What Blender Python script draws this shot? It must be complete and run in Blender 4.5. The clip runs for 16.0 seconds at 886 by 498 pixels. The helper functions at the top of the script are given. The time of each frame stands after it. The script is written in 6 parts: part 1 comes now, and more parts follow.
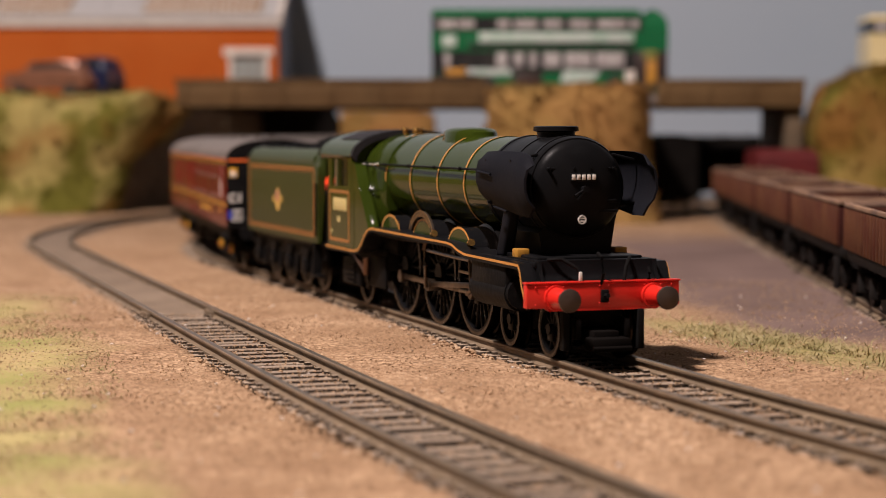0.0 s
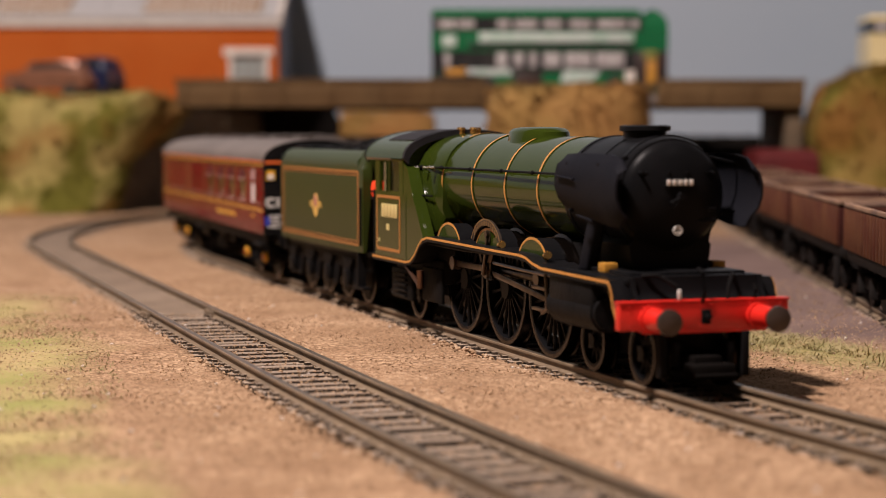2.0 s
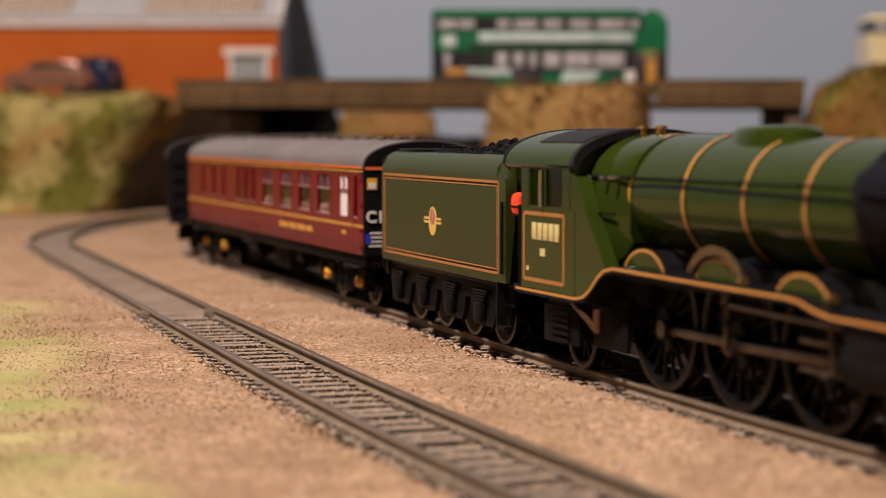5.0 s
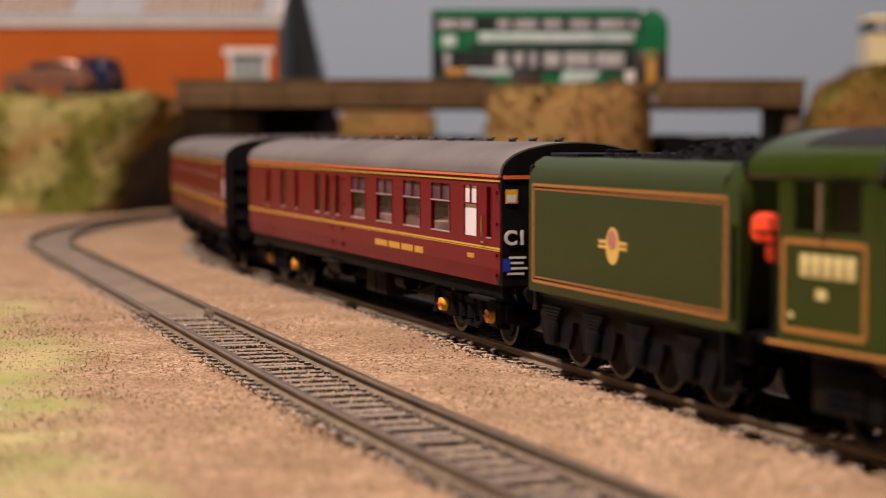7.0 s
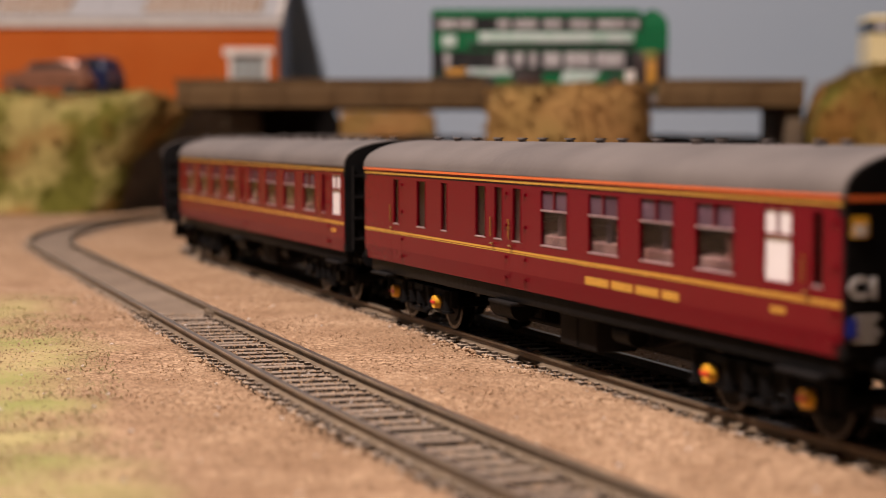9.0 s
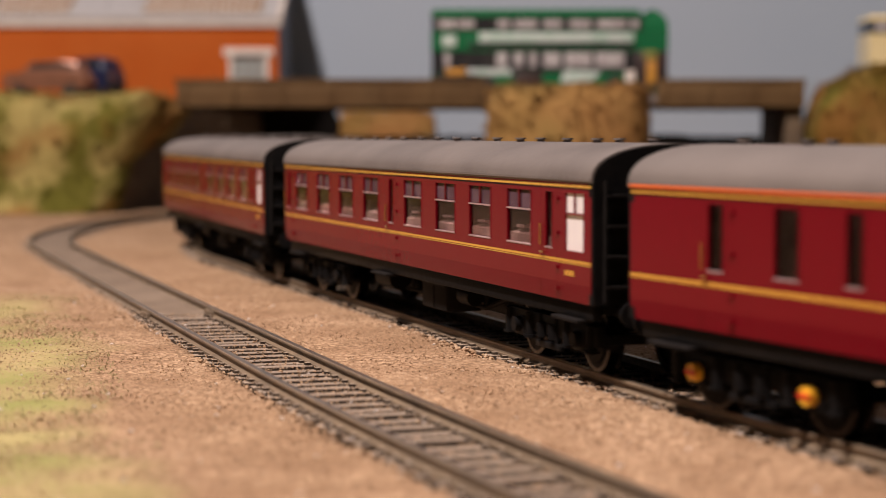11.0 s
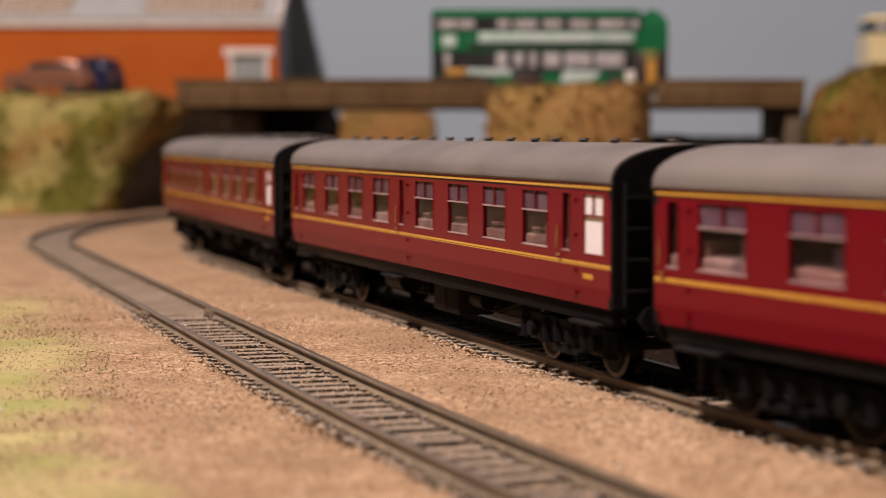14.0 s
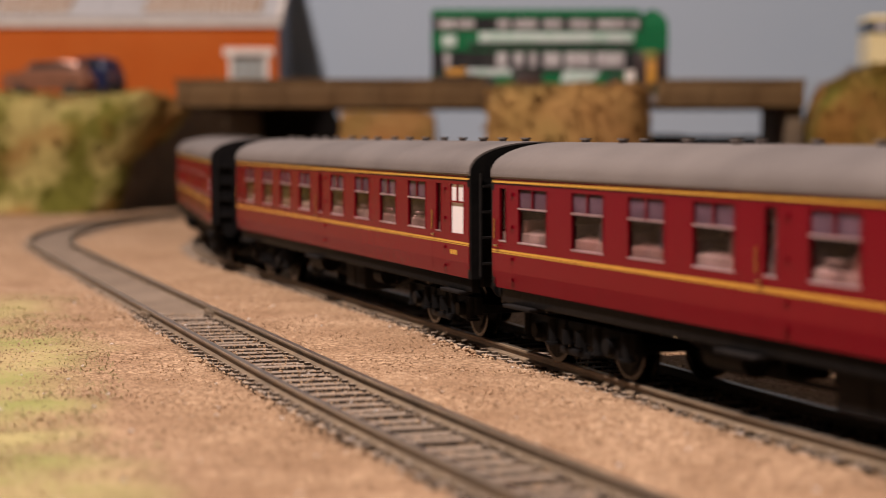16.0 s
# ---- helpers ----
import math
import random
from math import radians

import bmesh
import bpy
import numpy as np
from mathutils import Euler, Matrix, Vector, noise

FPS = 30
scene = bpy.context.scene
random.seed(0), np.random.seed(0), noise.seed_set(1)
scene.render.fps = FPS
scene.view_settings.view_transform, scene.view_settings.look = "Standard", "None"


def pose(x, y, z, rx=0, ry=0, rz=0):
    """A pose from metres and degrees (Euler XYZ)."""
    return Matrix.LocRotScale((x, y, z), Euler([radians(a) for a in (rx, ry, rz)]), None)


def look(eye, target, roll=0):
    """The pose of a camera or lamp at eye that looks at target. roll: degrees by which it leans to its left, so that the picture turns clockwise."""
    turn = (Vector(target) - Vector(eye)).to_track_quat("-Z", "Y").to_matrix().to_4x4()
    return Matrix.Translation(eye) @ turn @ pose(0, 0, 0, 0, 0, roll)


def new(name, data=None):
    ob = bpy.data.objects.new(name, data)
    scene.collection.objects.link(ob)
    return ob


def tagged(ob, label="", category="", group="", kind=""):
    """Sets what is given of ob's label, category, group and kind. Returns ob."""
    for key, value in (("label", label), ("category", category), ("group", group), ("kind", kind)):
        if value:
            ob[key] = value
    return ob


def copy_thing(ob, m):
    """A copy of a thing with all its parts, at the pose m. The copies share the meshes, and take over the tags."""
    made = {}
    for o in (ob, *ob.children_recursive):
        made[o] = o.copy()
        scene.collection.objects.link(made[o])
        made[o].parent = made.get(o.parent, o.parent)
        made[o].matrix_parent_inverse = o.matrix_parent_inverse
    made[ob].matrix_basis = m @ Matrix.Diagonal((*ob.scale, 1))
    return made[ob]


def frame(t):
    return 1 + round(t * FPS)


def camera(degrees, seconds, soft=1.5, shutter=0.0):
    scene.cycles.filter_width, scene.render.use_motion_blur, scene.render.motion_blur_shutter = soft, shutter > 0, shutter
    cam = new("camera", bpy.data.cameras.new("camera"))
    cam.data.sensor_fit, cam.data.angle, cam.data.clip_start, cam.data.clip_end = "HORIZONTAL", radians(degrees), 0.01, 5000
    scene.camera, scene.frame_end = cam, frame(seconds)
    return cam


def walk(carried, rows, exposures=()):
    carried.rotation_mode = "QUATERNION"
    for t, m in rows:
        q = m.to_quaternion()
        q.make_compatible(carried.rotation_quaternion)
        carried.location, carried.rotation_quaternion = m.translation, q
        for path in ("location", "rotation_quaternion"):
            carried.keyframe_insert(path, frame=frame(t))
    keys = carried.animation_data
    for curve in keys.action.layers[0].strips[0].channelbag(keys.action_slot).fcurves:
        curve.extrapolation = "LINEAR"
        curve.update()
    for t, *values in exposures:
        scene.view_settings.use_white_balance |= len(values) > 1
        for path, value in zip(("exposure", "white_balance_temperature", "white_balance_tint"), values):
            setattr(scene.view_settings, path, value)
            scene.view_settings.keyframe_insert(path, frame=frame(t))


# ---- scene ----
# ---- the camera ----
cam = camera(26.31, 16.0, soft=0.8, shutter=0.5)
EYE = (0.0, 0.0, 0.0493)
VIEW = pose(*EYE, 90 - 3.503, 0, 0)
cam.data.dof.use_dof = True
cam.data.dof.focus_distance = 0.44
cam.data.dof.aperture_fstop = 18.0
walk(cam, [(0, VIEW), (16.0, VIEW)], [(0, 0.0, 6250, 20), (16, 0.0, 6250, 20)])

# ---- light ----
world = bpy.data.worlds.new("world")
world.use_nodes = True
world.node_tree.nodes["Background"].inputs[0].default_value = (1.0, 0.93, 0.85, 1)
world.node_tree.nodes["Background"].inputs[1].default_value = 0.027
scene.world = world


def ceiling_or_fill_lamp(at, target, size, watts, tint):
    data = bpy.data.lights.new("ceiling_or_fill_lamp", "AREA")
    data.shape, data.size, data.energy, data.color = "DISK", size, watts, tint
    ob = new("ceiling_or_fill_lamp", data)
    ob.matrix_world = look(at, target)
    return ob


# the room's ceiling lamp, high on the left
ceiling_or_fill_lamp((-0.54, 0.0, 1.36), (0.0, 0.55, 0.0), 0.13, 44.6, (1.0, 0.88, 0.76))
# added weak fill lamp on the right, no lamp of the room
ceiling_or_fill_lamp((0.9, -0.3, 1.4), (0.1, 0.9, 0.0), 0.4, 1.5, (1.0, 0.88, 0.76))


# ---- materials ----
def material(name, colour, rough=0.5, metal=0.0, second=None, scale=200.0, amount=0.5, bump=0.0, bump_scale=None, coat=0.0, third=None, third_scale=40.0, sharp=0.0, alpha=None, spec=0.5, ior=1.5):
    """A painted or natural surface: base colour, mottled towards a second one, with wear at a third, coarser scale, and fine relief."""
    m = bpy.data.materials.new(name)
    m.use_nodes = True
    nt = m.node_tree
    b = nt.nodes["Principled BSDF"]
    b.inputs["Roughness"].default_value, b.inputs["Metallic"].default_value = rough, metal
    b.inputs["Coat Weight"].default_value = coat
    b.inputs["Base Color"].default_value = (*colour, 1)
    co = nt.nodes.new("ShaderNodeTexCoord")

    def noisy(sc, detail=4.0):
        n = nt.nodes.new("ShaderNodeTexNoise")
        n.inputs["Scale"].default_value, n.inputs["Detail"].default_value = sc, detail
        nt.links.new(co.outputs["Object"], n.inputs["Vector"])
        return n

    last = None
    for col, sc, am in ((second, scale, amount), (third, third_scale, 0.75)):
        if col is None:
            continue
        n = noisy(sc)
        r = nt.nodes.new("ShaderNodeMapRange")
        r.inputs["From Min"].default_value = 0.35 + 0.12 * sharp
        r.inputs["From Max"].default_value = 0.68 - 0.12 * sharp
        r.inputs["To Max"].default_value = am
        nt.links.new(n.outputs["Fac"], r.inputs["Value"])
        mix = nt.nodes.new("ShaderNodeMix")
        mix.data_type = "RGBA"
        mix.inputs[6].default_value = (*colour, 1)
        mix.inputs[7].default_value = (*col, 1)
        nt.links.new(r.outputs["Result"], mix.inputs[0])
        if last:
            nt.links.new(last, mix.inputs[6])
        last = mix.outputs[2]
    if last:
        nt.links.new(last, b.inputs["Base Color"])
    if bump:
        n = noisy(bump_scale or scale, 5.0)
        bp = nt.nodes.new("ShaderNodeBump")
        bp.inputs["Strength"].default_value, bp.inputs["Distance"].default_value = min(1.0, bump), 0.0006
        nt.links.new(n.outputs["Fac"], bp.inputs["Height"])
        nt.links.new(bp.outputs["Normal"], b.inputs["Normal"])
    if alpha is not None:
        b.inputs["Transmission Weight"].default_value = alpha
        b.inputs["IOR"].default_value = ior
    b.inputs["Specular IOR Level"].default_value = spec
    return m


def grit_material():
    """Loose grains, each of its own brown or tan."""
    m = bpy.data.materials.new("loose_grit")
    m.use_nodes = True
    nt = m.node_tree
    b = nt.nodes["Principled BSDF"]
    b.inputs["Roughness"].default_value, b.inputs["Specular IOR Level"].default_value = 0.85, 0.25
    g = nt.nodes.new("ShaderNodeNewGeometry")
    r = nt.nodes.new("ShaderNodeValToRGB")
    for k, (at, c) in enumerate(((0.0, (0.20, 0.125, 0.072)), (0.3, (0.30, 0.19, 0.108)), (0.65, (0.45, 0.295, 0.175)), (0.93, (0.50, 0.345, 0.215)), (0.99, (0.52, 0.40, 0.29)))):
        el = r.color_ramp.elements[k] if k < 2 else r.color_ramp.elements.new(at)
        el.position, el.color = at, (*c, 1)
    nt.links.new(g.outputs["Random Per Island"], r.inputs["Fac"])
    nt.links.new(r.outputs["Color"], b.inputs["Base Color"])
    return m


M = {}
M["rail"] = material("weathered_rail", (0.18, 0.125, 0.075), 0.6, 0.0, (0.23, 0.165, 0.10), 300, 0.7, 0.3, 900, third=(0.115, 0.082, 0.052), third_scale=90)
M["rail_top"] = material("worn_rail_head", (0.19, 0.15, 0.11), 0.3, 0.6, (0.11, 0.085, 0.065), 120, 0.6)
M["sleeper"] = material("sleeper_tan", (0.32, 0.24, 0.17), 0.85, 0, (0.40, 0.305, 0.22), 260, 0.8, 0.5, 1200, third=(0.17, 0.125, 0.09), third_scale=60)
M["sleeper_shade"] = material("shaded_sleeper_side", (0.050, 0.036, 0.026), 0.8, 0, (0.085, 0.062, 0.045), 400, 0.7, spec=0.1)
M["grit"] = grit_material()
M["blade"] = material("static_grass", (0.29, 0.235, 0.09), 0.75, 0, (0.19, 0.19, 0.055), 60, 0.9, third=(0.38, 0.30, 0.16), third_scale=150)
M["bank"] = material("grass_mat", (0.33, 0.26, 0.088), 0.95, 0, (0.115, 0.105, 0.017), 34, 1.0, 1.0, 420, third=(0.235, 0.10, 0.026), third_scale=19, sharp=0.75, spec=0.1)
M["straw_bank"] = material("straw_mat", (0.33, 0.19, 0.058), 0.95, 0, (0.22, 0.15, 0.034), 26, 0.8, 1.0, 420, third=(0.27, 0.105, 0.024), third_scale=14, sharp=0.2)
M["tuft"] = material("bank_tufts", (0.35, 0.28, 0.10), 0.95, 0, (0.125, 0.115, 0.02), 34, 1.0, third=(0.245, 0.11, 0.03), third_scale=19, sharp=0.75, spec=0.1)
M["scrub"] = material("brown_scrub_mat", (0.27, 0.185, 0.052), 0.95, 0, (0.125, 0.115, 0.018), 30, 1.0, 1.0, 420, third=(0.20, 0.08, 0.02), third_scale=18, sharp=0.6, spec=0.1)
M["bridge"] = material("bridge_girder", (0.115, 0.064, 0.025), 0.75, 0, (0.165, 0.10, 0.042), 45, 0.8, 0.5, 300, third=(0.06, 0.035, 0.016), third_scale=14, spec=0.15)
M["abutment"] = material("dark_stone", (0.13, 0.088, 0.05), 0.9, 0, (0.085, 0.058, 0.035), 60, 0.8, 0.8, 300)
M["matt_black"] = material("matt_black_finish", (0.0065, 0.0056, 0.0052), 0.85, 0, (0.012, 0.0105, 0.009), 80, 0.6, spec=0.0)
M["road"] = material("card_road", (0.20, 0.17, 0.15), 0.9, 0, (0.14, 0.12, 0.11), 60, 0.8)
M["sky_board"] = material("painted_backdrop", (0.35, 0.415, 0.48), 0.9, 0, (0.405, 0.455, 0.505), 2.0, 0.8, third=(0.31, 0.375, 0.455), third_scale=1.3)
M["wall"] = material("room_paint", (0.13, 0.12, 0.105), 0.9, 0, (0.11, 0.10, 0.09), 3, 0.6)
M["brick"] = material("orange_brick_card", (0.46, 0.098, 0.012), 0.85, 0, (0.37, 0.074, 0.010), 160, 0.6, third=(0.48, 0.12, 0.02), third_scale=20, spec=0.15)
M["white"] = material("white_trim", (0.68, 0.60, 0.53), 0.7, 0, (0.58, 0.50, 0.44), 120, 0.6)
M["roof_grey"] = material("grey_roof_sheet", (0.44, 0.42, 0.41), 0.7, 0, (0.36, 0.34, 0.33), 90, 0.7)
M["roof_tan"] = material("tan_rooflight", (0.34, 0.22, 0.13), 0.7, 0, (0.26, 0.17, 0.10), 160, 0.7)
M["slate"] = material("blue_grey_end", (0.20, 0.22, 0.27), 0.85, 0, (0.15, 0.165, 0.21), 90, 0.7)
M["shutter"] = material("grey_shutter", (0.30, 0.31, 0.29), 0.6, 0, (0.24, 0.25, 0.23), 200, 0.6)
M["bus_green"] = material("bus_green_gloss", (0.008, 0.13, 0.045), 0.25, 0, (0.005, 0.09, 0.032), 60, 0.6, coat=0.5)
M["bus_pale"] = material("bus_pale_print", (0.56, 0.60, 0.56), 0.3, 0, (0.25, 0.42, 0.31), 110, 0.7, coat=0.3)
M["cream"] = material("bus_cream_gloss", (0.78, 0.64, 0.34), 0.3, 0, (0.68, 0.55, 0.28), 90, 0.5, coat=0.4)
M["bus_glass"] = material("bus_dark_glass", (0.02, 0.02, 0.022), 0.12, 0, (0.05, 0.045, 0.04), 120, 0.7)
M["bus_seat"] = material("pale_interior", (0.45, 0.42, 0.40), 0.6, 0, (0.25, 0.2, 0.2), 200, 0.7)
M["bus_door"] = material("bus_dark_print", (0.035, 0.022, 0.02), 0.35, 0, (0.06, 0.035, 0.028), 120, 0.7)
M["olive_print"] = material("olive_print", (0.20, 0.19, 0.04), 0.5, 0, (0.14, 0.14, 0.03), 120, 0.6)
M["amber"] = material("amber_print", (0.55, 0.26, 0.03), 0.5, 0, (0.35, 0.15, 0.02), 120, 0.6)
M["copper"] = material("copper_paint", (0.27, 0.12, 0.07), 0.3, 0.35, (0.19, 0.085, 0.05), 90, 0.6)
M["blue"] = material("dark_blue_paint", (0.010, 0.018, 0.06), 0.35, 0.1, (0.006, 0.010, 0.035), 90, 0.6)
M["tyre"] = material("tyre_rubber", (0.018, 0.016, 0.015), 0.75, 0, (0.035, 0.03, 0.028), 300, 0.6)
M["chrome"] = material("bright_metal", (0.62, 0.58, 0.52), 0.22, 1.0, (0.4, 0.36, 0.3), 300, 0.5)
M["maroon"] = material("maroon_paint", (0.158, 0.0022, 0.0085), 0.24, 0, (0.140, 0.002, 0.0075), 300, 0.6, 0.04, 700, third=(0.150, 0.003, 0.008), third_scale=30, spec=0.14)
M["coach_roof"] = material("weathered_grey_roof", (0.140, 0.118, 0.106), 0.66, 0, (0.098, 0.082, 0.074), 60, 0.8, 0.25, 600, third=(0.185, 0.156, 0.138), third_scale=24, spec=0.3)
M["gold"] = material("gold_lining", (0.68, 0.36, 0.045), 0.4, 0, (0.55, 0.28, 0.03), 400, 0.5)
M["orange"] = material("orange_lining", (0.85, 0.17, 0.035), 0.4, 0, (0.75, 0.15, 0.03), 400, 0.5)
M["under"] = material("underframe_black", (0.0075, 0.0072, 0.0074), 0.4, 0, (0.0125, 0.0115, 0.0112), 250, 0.7, 0.2, 700, spec=0.02)
M["grime"] = material("dusty_brown_black", (0.014, 0.0125, 0.012), 0.65, 0, (0.022, 0.019, 0.0175), 200, 0.7, 0.2, 700, spec=0.03)
M["black"] = material("satin_black_paint", (0.0062, 0.0062, 0.0068), 0.36, 0, (0.0088, 0.0085, 0.0092), 150, 0.7, 0.05, 900, spec=0.05)
M["deflector"] = material("dusty_black_plate", (0.0088, 0.0093, 0.0125), 0.55, 0, (0.0122, 0.0122, 0.0155), 120, 0.7, 0.08, 900, spec=0.04)
M["glass"] = material("glazing", (0.62, 0.56, 0.62), 0.05, 0, alpha=1.0, ior=1.16)
M["frost"] = material("frosted_white_glass", (0.86, 0.80, 0.78), 0.35, 0, (0.80, 0.74, 0.72), 300, 0.5)
M["lilac"] = material("toplight_glazing", (0.078, 0.042, 0.056), 0.10, 0, (0.14, 0.085, 0.10), 200, 0.7, spec=0.2)
M["seat"] = material("brown_seat_moulding", (0.16, 0.06, 0.035), 0.7, 0, (0.07, 0.03, 0.022), 120, 0.8)
M["interior"] = material("interior_moulding", (0.085, 0.05, 0.04), 0.8, 0, (0.05, 0.03, 0.026), 80, 0.7)
M["frame_pink"] = material("pale_frame_and_glint", (0.48, 0.33, 0.33), 0.35, 0.2, (0.30, 0.16, 0.16), 90, 0.8)
M["pale_beige"] = material("table_and_reflection_beige", (0.27, 0.18, 0.135), 0.6, 0, (0.07, 0.038, 0.03), 110, 1.0, third=(0.18, 0.065, 0.04), third_scale=36, sharp=0.6)
M["seat_dark"] = material("navy_seat_moulding", (0.018, 0.014, 0.022), 0.6, 0, (0.05, 0.025, 0.022), 120, 0.8)
M["yellow"] = material("yellow_axlebox", (0.82, 0.42, 0.02), 0.45, 0, (0.7, 0.33, 0.015), 600, 0.5)
M["red"] = material("buffer_beam_red", (0.66, 0.022, 0.012), 0.35, 0, (0.58, 0.018, 0.010), 300, 0.5, 0.05, 800)
M["green"] = material("brunswick_green", (0.0245, 0.0375, 0.0040), 0.09, 0, (0.0215, 0.033, 0.0035), 200, 0.6, 0.02, 700, spec=0.22)
M["tender_green"] = material("brunswick_green_satin", (0.029, 0.0395, 0.0070), 0.34, 0, (0.026, 0.035, 0.0062), 160, 0.6, 0.05, 700, spec=0.2)
M["coal"] = material("coal", (0.006, 0.0058, 0.0058), 0.5, 0, (0.012, 0.0115, 0.011), 700, 0.8, 0.6, 900, spec=0.04)
M["steel"] = material("oily_rod_steel", (0.085, 0.060, 0.043), 0.28, 0.9, (0.17, 0.125, 0.09), 300, 0.7)
M["brass"] = material("polished_brass", (0.72, 0.42, 0.13), 0.25, 0.9, (0.55, 0.28, 0.08), 300, 0.5)
M["ochre"] = material("ochre_box_paint", (0.50, 0.24, 0.03), 0.5, 0.2, (0.38, 0.17, 0.02), 500, 0.6)
M["print_white"] = material("white_print", (0.75, 0.71, 0.66), 0.5, 0, (0.65, 0.6, 0.55), 400, 0.4)
M["print_blue"] = material("blue_print", (0.02, 0.04, 0.42), 0.5, 0, (0.015, 0.03, 0.3), 400, 0.4)
M["buffer_head"] = material("oily_buffer_steel", (0.085, 0.06, 0.048), 0.42, 0.5, (0.05, 0.036, 0.03), 300, 0.6)
M["wheel_rim"] = material("brown_wheel_tyre", (0.020, 0.014, 0.011), 0.25, 0.9, (0.010, 0.008, 0.007), 200, 0.7)
M["wagon_red"] = material("faded_wagon_red", (0.045, 0.0095, 0.007), 0.7, 0, (0.024, 0.009, 0.007), 45, 0.9, 0.4, 400, third=(0.08, 0.026, 0.012), third_scale=90, spec=0.15)
# light on the ribs is put into a lighter, more orange wagon red
M["wagon_rib"] = material("lit_wagon_rib", (0.085, 0.024, 0.013), 0.7, 0, (0.045, 0.016, 0.010), 60, 0.9, third=(0.16, 0.065, 0.026), third_scale=55, spec=0.2)
M["wagon_rim"] = material("dusty_wagon_rim", (0.30, 0.175, 0.10), 0.8, 0, (0.10, 0.055, 0.04), 70, 0.9)
M["wagon_load"] = material("wagon_floor_brown", (0.05, 0.03, 0.022), 0.9, 0, (0.035, 0.02, 0.015), 80, 0.8, 0.6, 400)
M["van_red"] = material("dark_red_van", (0.11, 0.006, 0.006), 0.6, 0, (0.08, 0.005, 0.005), 60, 0.8)
M["firebox_red"] = material("backhead_red", (0.55, 0.04, 0.008), 0.5, 0, (0.35, 0.02, 0.006), 120, 0.8)


def ground_material():
    """Sand and fine ballast, with a moss tint and a smooth pinkish path where the sheet carries them."""
    m = bpy.data.materials.new("sandy_ground")
    m.use_nodes = True
    nt = m.node_tree
    b = nt.nodes["Principled BSDF"]
    b.inputs["Roughness"].default_value = 0.95
    b.inputs["Specular IOR Level"].default_value = 0.2
    co = nt.nodes.new("ShaderNodeTexCoord")

    def noisy(sc, detail, lo, hi):
        n = nt.nodes.new("ShaderNodeTexNoise")
        n.inputs["Scale"].default_value, n.inputs["Detail"].default_value = sc, detail
        nt.links.new(co.outputs["Object"], n.inputs["Vector"])
        r = nt.nodes.new("ShaderNodeMapRange")
        r.inputs["From Min"].default_value, r.inputs["From Max"].default_value = lo, hi
        nt.links.new(n.outputs["Fac"], r.inputs["Value"])
        return r.outputs["Result"]

    def blend(fac, a, c):
        mix = nt.nodes.new("ShaderNodeMix")
        mix.data_type = "RGBA"
        for value, slot in ((fac, 0), (a, 6), (c, 7)):
            if isinstance(value, tuple):
                mix.inputs[slot].default_value = (*value, 1)
            else:
                nt.links.new(value, mix.inputs[slot])
        return mix.outputs[2]

    def layer(name):
        a = nt.nodes.new("ShaderNodeAttribute")
        a.attribute_name = name
        return a.outputs["Fac"]

    sand = blend(noisy(9, 5, 0.35, 0.65), (0.48, 0.31, 0.178), (0.60, 0.405, 0.25))
    sand = blend(noisy(45, 6, 0.42, 0.70), sand, (0.29, 0.17, 0.092))
    sand = blend(noisy(420, 4, 0.36, 0.60), (0.33, 0.20, 0.112), sand)
    sand = blend(noisy(1000, 3, 0.38, 0.57), (0.20, 0.118, 0.064), sand)
    path = blend(noisy(25, 5, 0.35, 0.7), (0.178, 0.120, 0.103), (0.125, 0.083, 0.071))
    moss = blend(noisy(38, 5, 0.35, 0.65), (0.43, 0.34, 0.15), (0.27, 0.275, 0.08))
    # shade between the sleepers is put into a darker bed colour
    gap_shade = blend(noisy(130, 4, 0.35, 0.65), (0.045, 0.031, 0.02), (0.085, 0.06, 0.04))
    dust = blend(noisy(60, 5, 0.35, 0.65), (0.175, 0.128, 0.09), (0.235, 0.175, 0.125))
    bed = blend(layer("filled"), gap_shade, dust)
    col = blend(layer("path"), sand, path)
    col = blend(layer("moss"), col, moss)
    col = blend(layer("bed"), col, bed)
    nt.links.new(col, b.inputs["Base Color"])
    n = nt.nodes.new("ShaderNodeTexNoise")
    n.inputs["Scale"].default_value, n.inputs["Detail"].default_value = 1500, 4
    nt.links.new(co.outputs["Object"], n.inputs["Vector"])
    bp = nt.nodes.new("ShaderNodeBump")
    bp.inputs["Strength"].default_value, bp.inputs["Distance"].default_value = 0.9, 0.0004
    nt.links.new(n.outputs["Fac"], bp.inputs["Height"])
    nt.links.new(bp.outputs["Normal"], b.inputs["Normal"])
    return m


M["ground"] = ground_material()


# ---- mesh helpers ----
def box(bm, x0, x1, y0, y1, z0, z1, bevel=0.0):
    made = bmesh.ops.create_cube(bm, size=1.0, matrix=Matrix.Translation(((x0 + x1) / 2, (y0 + y1) / 2, (z0 + z1) / 2)) @ Matrix.Diagonal((x1 - x0, y1 - y0, z1 - z0, 1)))
    if bevel:
        edges = {e for v in made["verts"] for e in v.link_edges}
        bmesh.ops.bevel(bm, geom=list(edges), offset=bevel, segments=2, affect="EDGES", profile=0.5)


def rod(bm, a, b, r, n=12, r2=None):
    """A round bar from a to b, tapering from r to r2."""
    a, b = Vector(a), Vector(b)
    m = Matrix.Translation((a + b) / 2) @ (b - a).to_track_quat("Z", "Y").to_matrix().to_4x4()
    bmesh.ops.create_cone(bm, cap_ends=True, segments=n, radius1=r, radius2=r if r2 is None else r2, depth=(b - a).length, matrix=m)


